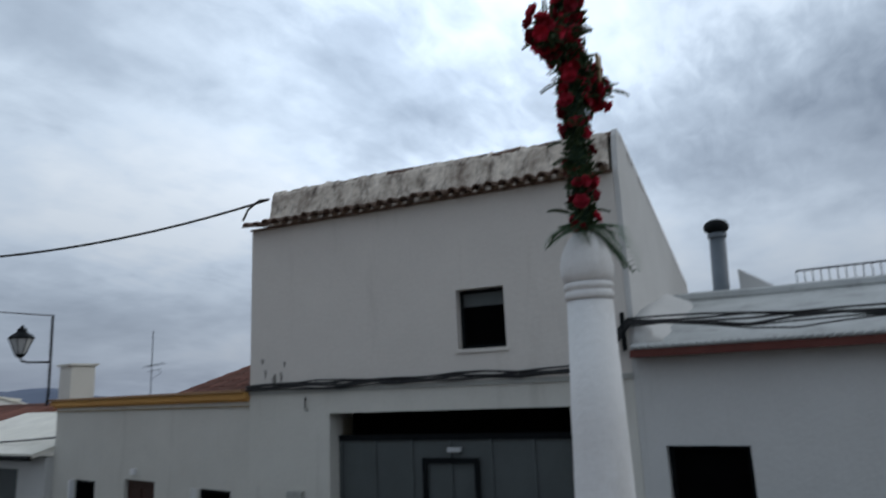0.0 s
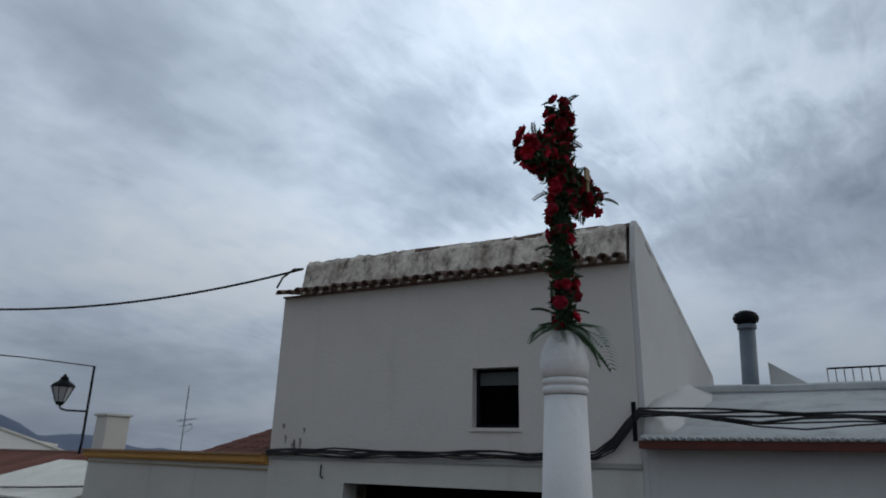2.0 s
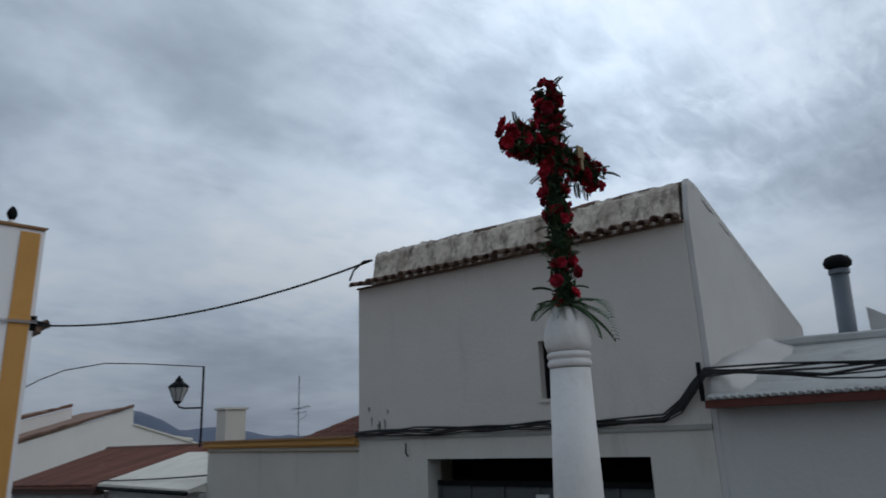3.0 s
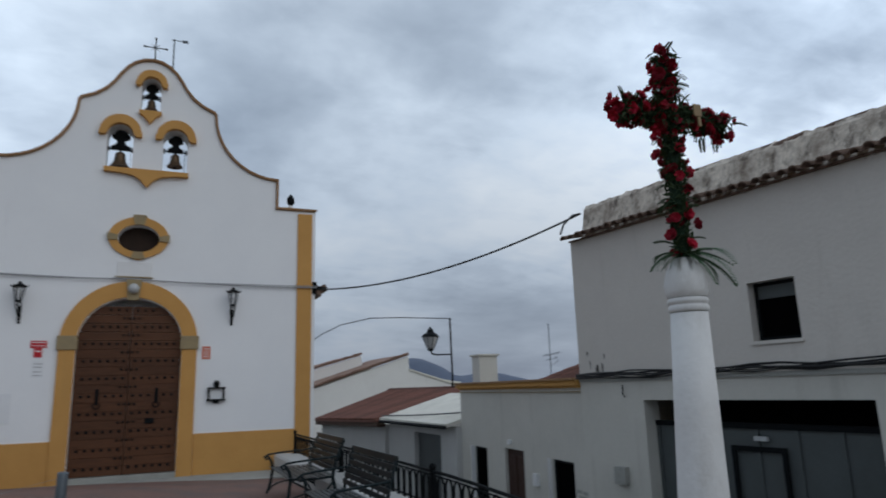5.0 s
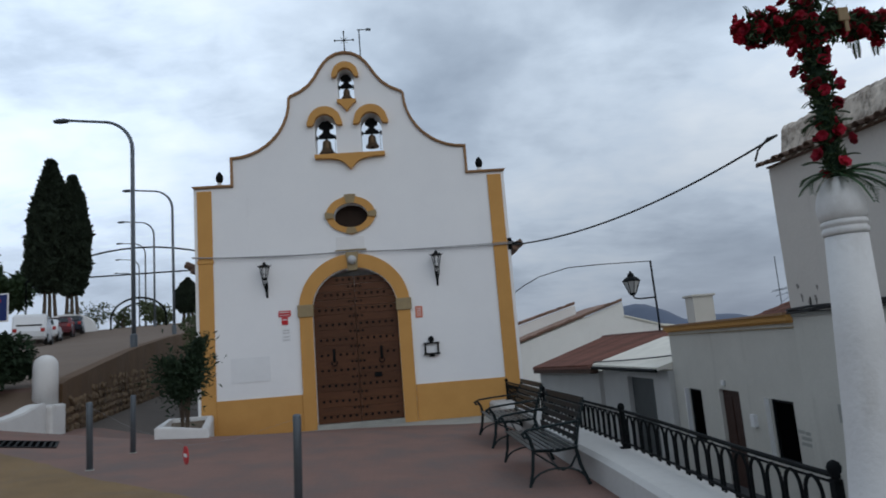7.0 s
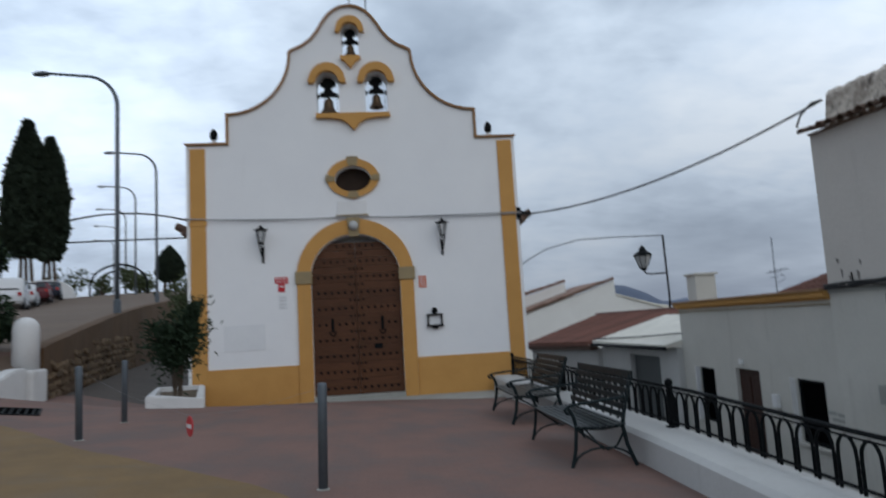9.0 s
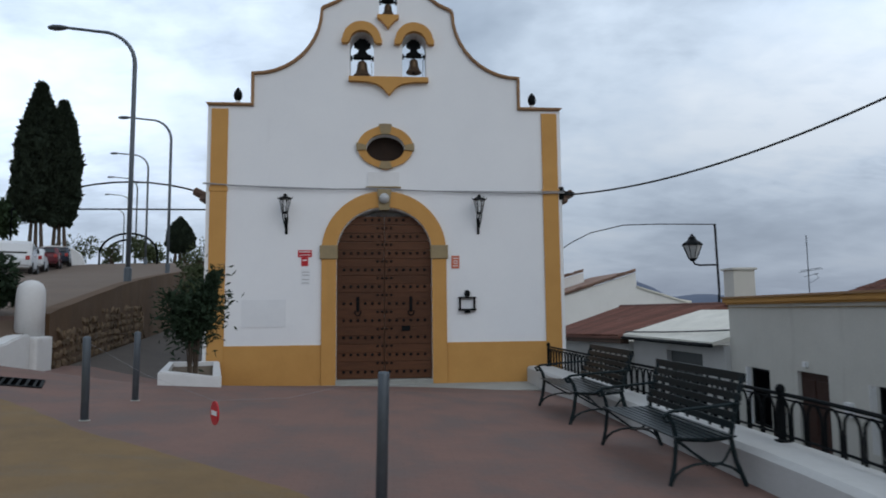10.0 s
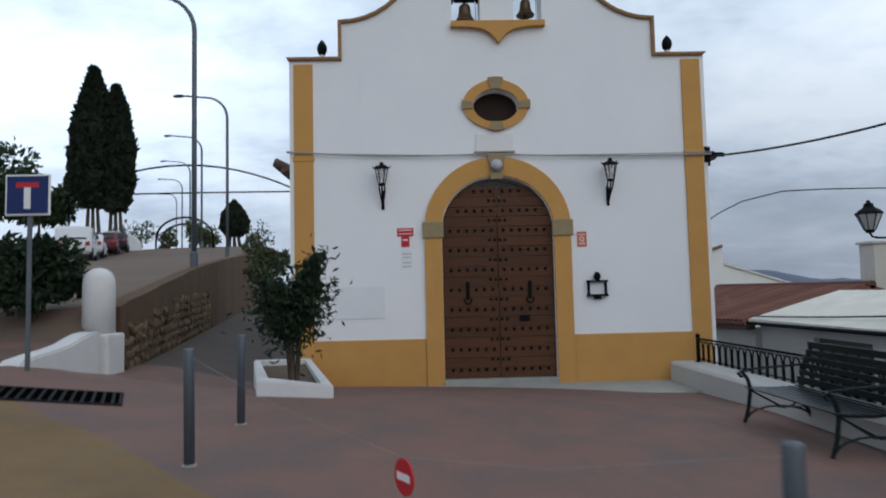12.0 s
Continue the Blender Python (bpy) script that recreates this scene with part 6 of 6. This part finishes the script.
def tree(x, y, z, h, r, seed, material, label, name="tree", n=3200, leaf=0.09):
    ob = thing(name, label, "tree", (x, y, z))
    rng = random.Random(seed)
    bm = bmesh.new()
    tube(bm, [(x, y, z - 0.2), (x + 0.05, y, z + 0.25 * h), (x, y + 0.05, z + 0.5 * h)], 0.045 * h ** 0.7 + 0.03, 7, 0.04)
    blobs = []
    for k in range(11):
        a = 2.4 * k
        d = r * rng.uniform(0.25, 0.72)
        c = Vector((x + d * math.cos(a), y + d * math.sin(a), z + h * rng.uniform(0.48, 0.86)))
        blobs.append((c, r * rng.uniform(0.28, 0.46)))
        tube(bm, [(x, y, z + 0.35 * h), Vector((x, y, z + 0.5 * h)).lerp(c, 0.5), c], 0.03 * h ** 0.5, 5, 0.008)
    part("trunk", bm, BARK, ob)

    def spot(g):
        c, q = blobs[g.randrange(len(blobs))]
        d = Vector((g.gauss(0, 1), g.gauss(0, 1), g.gauss(0, 1))).normalized()
        return c + d * q * (0.5 + 0.6 * g.random()), d

    part("crown", leaf_cloud(bmesh.new(), rng, n, leaf, spot, 0.45), material, ob, "uneven leafy crown")


def car(name, label, x, y, turn, paint, van=False):
    """A parked car 4.1 m long along local x, wheels on z 0."""
    z = ramp(x, y)
    ob = thing(name, label, "car", (0, 0, 0))
    roof = 1.72 if van else 1.42
    prof = [(-2.05, 0.35), (-2.08, 0.75), (-1.98, 0.95), (-1.80 if van else -1.55, roof - 0.06), (-1.6 if van else -1.2, roof), (0.35, roof), (1.05, 0.98), (1.90, 0.82), (2.05, 0.62), (2.03, 0.34), (1.70, 0.26), (-1.7, 0.26)]
    bm = plate(bmesh.new(), prof, (), -0.82, 0.82, lambda u, v, d: (u, d, v))
    bmesh.ops.bevel(bm, geom=[e for e in bm.edges if len(e.link_faces) == 2 and e.calc_face_angle() > 0.9], offset=0.09, segments=3, affect="EDGES")
    body = part("body", bm, paint, ob, smooth=False)
    for s in (-1, 1):
        win = [(-1.62 if van else -1.32, 1.0), (-1.5 if van else -1.10, roof - 0.12), (0.30, roof - 0.12), (0.86, 1.0)]
        part("side_window", plate(bmesh.new(), win, (), s * 0.815, s * 0.828, lambda u, v, d: (u, d, v)), GLASS, body)
    part("windscreen", plate(bmesh.new(), [(-0.66, 0), (0.66, 0), (0.58, 0.62), (-0.58, 0.62)], (), 0.0, 0.02, lambda u, v, d: (1.02 - v * 0.92 + d * 0.6 + 0.02, u, 1.01 + v * 0.62 + d)), GLASS, body)
    part("rear_window", plate(bmesh.new(), [(-0.62, 0), (0.62, 0), (0.56, 0.34), (-0.56, 0.34)], (), 0.0, -0.02, lambda u, v, d: (-1.955 + v * (0.4 if van else 0.85) + d, u, 1.04 + v * 0.9)), GLASS, body)
    for s in (-1, 1):
        part("tail_light", boxes((-2.10, -2.0, s * 0.66 - 0.10, s * 0.66 + 0.10, 0.70, 0.92), bevel=0.02), REDLIGHT, body)
        part("headlight", boxes((1.96, 2.06, s * 0.60 - 0.14, s * 0.60 + 0.14, 0.62, 0.76), bevel=0.02), LAMPGLASS, body)
        for xx in (-1.28, 1.28):
            bm = lathe(bmesh.new(), [(0.22, -0.10), (0.30, -0.10), (0.315, -0.06), (0.315, 0.06), (0.30, 0.10), (0.22, 0.10)], 18)
            bmesh.ops.transform(bm, matrix=pose(xx, s * 0.76, 0.315, 90, 0, 0), verts=bm.verts[:])
            w = part("wheel", bm, RUBBER, ob)
            bm = lathe(bmesh.new(), [(0.21, -0.105), (0.20, 0.0), (0.21, 0.105)], 12)
            bmesh.ops.transform(bm, matrix=pose(xx, s * 0.76, 0.315, 90, 0, 0), verts=bm.verts[:])
            part("rim", bm, GALV, w)
    ob.matrix_basis = pose(x, y, z, 0, 0, turn)


def road_arch(name, label, x0, x1, y, z0, zs, zt, chord=False):
    ob = thing(name, label, "arch", ((x0 + x1) / 2, y, z0))
    cx, rx = (x0 + x1) / 2, (x1 - x0) / 2
    for x in (x0, x1):
        part("leg", tube(bmesh.new(), [(x, y, z0), (x, y, zs)], 0.08, 8), IRON, ob)
    part("hoop", tube(bmesh.new(), [(cx + rx * t, y, zs + (zt - zs) * ((1 - t * t) if chord else math.sqrt(max(0.0, 1 - t * t)))) for t in (math.sin(math.pi * (k / 20 - 0.5)) for k in range(21))], 0.085, 8), IRON, ob, smooth=True)
    if chord:
        part("tie", tube(bmesh.new(), sag((x0, y, zs - 0.02), (x1, y, zs - 0.02), -0.06), 0.075, 8), IRON, ob)


def up_the_road():
    for x, y in ((-9.1, 8.5), (-12.74, 24), (-19.66, 40), (-26.0, 55), (-32.4, 70), (-39.2, 86)):
        road_lamp(x, y)
    cypress(-30.9, 45, 16.4, 1.62, 21, "tall dark cypress tree beside the car park")
    cypress(-29.2, 45.6, 14.9, 1.40, 22, "slightly shorter dark cypress tree growing beside another")
    cypress(-20.0, 50, 4.7, 1.25, 23, "small dark bushy cypress by the upper road")
    tree(-38.5, 50, ramp(-38.5, 50), 7.8, 4.4, 31, LEAF, "broad olive-green tree behind the parked cars", n=4200, leaf=0.36)
    tree(-43, 47, ramp(-43, 47), 10.0, 6.0, 32, LEAF, "broad olive-green tree at the car park edge", n=4200, leaf=0.36)
    tree(-29.6, 50, ramp(-29.6, 50) - 2.0, 5.6, 2.4, 33, OLIVE, "light bare-looking tree beside the cypress", n=520, leaf=0.17)
    tree(-21.0, 44, ramp(-21.0, 44) - 2.1, 4.6, 1.8, 34, OLIVE, "low olive shrub by the upper arch", n=1100, leaf=0.17)
    tree(-24.3, 45, ramp(-24.3, 45) - 2.1, 4.2, 0.9, 36, OLIVE, "slim young shrub beside the road", n=420, leaf=0.16)
    tree(-12.6, 30, ramp(-12.6, 30) - 1.2, 3.3, 1.1, 37, OLIVE, "sparse twiggy shrub at the road edge", n=360, leaf=0.11)
    tree(-7.9, 13.0, 0.1, 4.3, 1.05, 38, OLIVE, "slender olive-green bush in the alley beside the chapel", n=1500, leaf=0.10)
    tree(-8.5, -1.3, left_ground(-8.5, -1.3) - 0.45, 2.0, 1.0, 35, DARKLEAF, "dense dark green small tree near the white pillar", "small_tree", n=5200, leaf=0.075)
    road_arch("festive_arch", "thin steel arch frame spanning the road", -34.6, -13.4, 48.0, ramp(-25, 48) - 0.5, 11.35, 14.0, True)
    road_arch("entrance_arch", "grey metal hoop arch over the path", -23.5, -18.9, 40.5, ramp(-21, 40.5) - 0.2, 6.5, 8.2)
    road_arch("entrance_arch", "grey metal hoop arch further along the path", -25.6, -21.4, 47, ramp(-23, 47) - 0.2, 7.1, 8.4)
    car("parked_van", "white parked estate car in the roadside bay", -20.0, 22.0, 112, CARWHITE, True)
    car("parked_car", "silver-white parked hatchback car in the bay", -21.9, 27.0, 112, CARWHITE)
    car("parked_car", "dark red parked hatchback car in the bay", -23.2, 31.5, 112, CARRED)
    car("parked_car", "dark blue parked hatchback car in the bay", -24.6, 36.0, 112, CARDARK)
    bm = bmesh.new()
    rows = []
    for x in steps(-30.2, -25.2, 0.3):
        t = (x + 27.7) / 2.5
        zt = ramp(x, 41.5) + 0.2 + 1.5 * math.sqrt(max(0.0, 1 - t * t))
        rows.append([bm.verts.new((x, 41.5, ramp(x, 41.5) - 0.3)), bm.verts.new((x, 41.5, zt)), bm.verts.new((x, 41.9, zt)), bm.verts.new((x, 41.9, ramp(x, 41.5) - 0.3))])
    for a, b in zip(rows, rows[1:]):
        for k in range(3):
            bm.faces.new((a[k], a[k + 1], b[k + 1], b[k]))
    bm.faces.new(rows[0])
    bm.faces.new(rows[-1][::-1])
    solo("boundary_wall", bm, WHITE, "white round-topped boundary wall behind the parked cars", "wall", "structure")
    # blue dead-end sign
    x, y = -6.88, -4.05
    z = left_ground(x - 0.1, y)
    ob = thing("road_sign", "blue square dead-end road sign on a grey post", "road sign", (x, y, z))
    part("post", tube(bmesh.new(), [(x, y + 0.05, z - 0.1), (x, y + 0.05, 3.36)], 0.032, 10), GALV, ob)
    part("plate", boxes((x - 0.30, x + 0.30, y - 0.012, y + 0.012, 2.87, 3.43), bevel=0.01), SIGNWHITE, ob, "white edged sign plate")
    part("field", boxes((x - 0.275, x + 0.275, y - 0.017, y - 0.0125, 2.895, 3.405)), BLUESIGN, ob, "blue sign field")
    part("white_stem", boxes((x - 0.045, x + 0.045, y - 0.021, y - 0.0175, 2.96, 3.25)), SIGNWHITE, ob)
    part("red_bar", boxes((x - 0.15, x + 0.15, y - 0.021, y - 0.0175, 3.25, 3.32)), REDSIGN, ob)
    # drainage grate of steel bars
    gx, gy = -5.88, -5.28
    gz = plaza(gx, gy)
    up = Vector(((plaza(gx - 0.5, gy) - plaza(gx + 0.5, gy)), (plaza(gx, gy - 0.5) - plaza(gx, gy + 0.5)), 1.0)).normalized()
    ob = thing("drain_grate", "dark steel drainage grate set in the road", "grate", (gx, gy, gz))
    tilt = Matrix.Translation((gx, gy, gz + 0.012)) @ up.to_track_quat("Z", "Y").to_matrix().to_4x4() @ Matrix.Rotation(radians(113), 4, "Z") @ Matrix.Diagonal((0.88, 0.78, 1.0, 1.0))
    # the pit's shade is painted: a shallow black block under the bars
    bm = boxes((-0.85, 0.85, -0.41, 0.41, -0.05, -0.004))
    bmesh.ops.transform(bm, matrix=tilt, verts=bm.verts[:])
    part("pit", bm, DARK, ob)
    bm = boxes((-0.9, 0.9, -0.46, -0.41, -0.05, 0.008), (-0.9, 0.9, 0.41, 0.46, -0.05, 0.008), (-0.9, -0.85, -0.41, 0.41, -0.05, 0.008), (0.85, 0.9, -0.41, 0.41, -0.05, 0.008))
    bmesh.ops.transform(bm, matrix=tilt, verts=bm.verts[:])
    part("frame", bm, IRON, ob)
    for k in range(14):
        bm = boxes((-0.80 + 0.12 * k, -0.76 + 0.12 * k, -0.41, 0.41, -0.03, 0.006))
        bmesh.ops.transform(bm, matrix=tilt, verts=bm.verts[:])
        part("bar", bm, IRON, ob)
    bm = boxes((-7.60, -7.44, -1.20, -1.06, left_ground(-7.5, -1.1) - 0.05, left_ground(-7.5, -1.1) + 0.28), bevel=0.02)
    solo("litter_bin", bm, MAROON, "small maroon metal bin behind the white pillar", "bin")


chapel()
chapel_fittings()
low_wall()
b = bench()
deeper = Matrix.Translation((-0.16, 0, 0)) @ Matrix.Diagonal((1.26, 1.0, 1.0, 1.0))
b.matrix_basis = pose(2.50, -9.75, plaza(2.6, -8.8) - 0.012, 0, 0, 0.4) @ deeper
copy_thing(b, pose(2.48, -6.60, plaza(2.6, -5.5), 0, 0, 0) @ deeper)
pillar_and_cross()
bollards()
planter()
tall_house()
low_house()
right_house()
far_houses()
street_lantern()
white_post()
up_the_road()
railing()
retaining_wall()
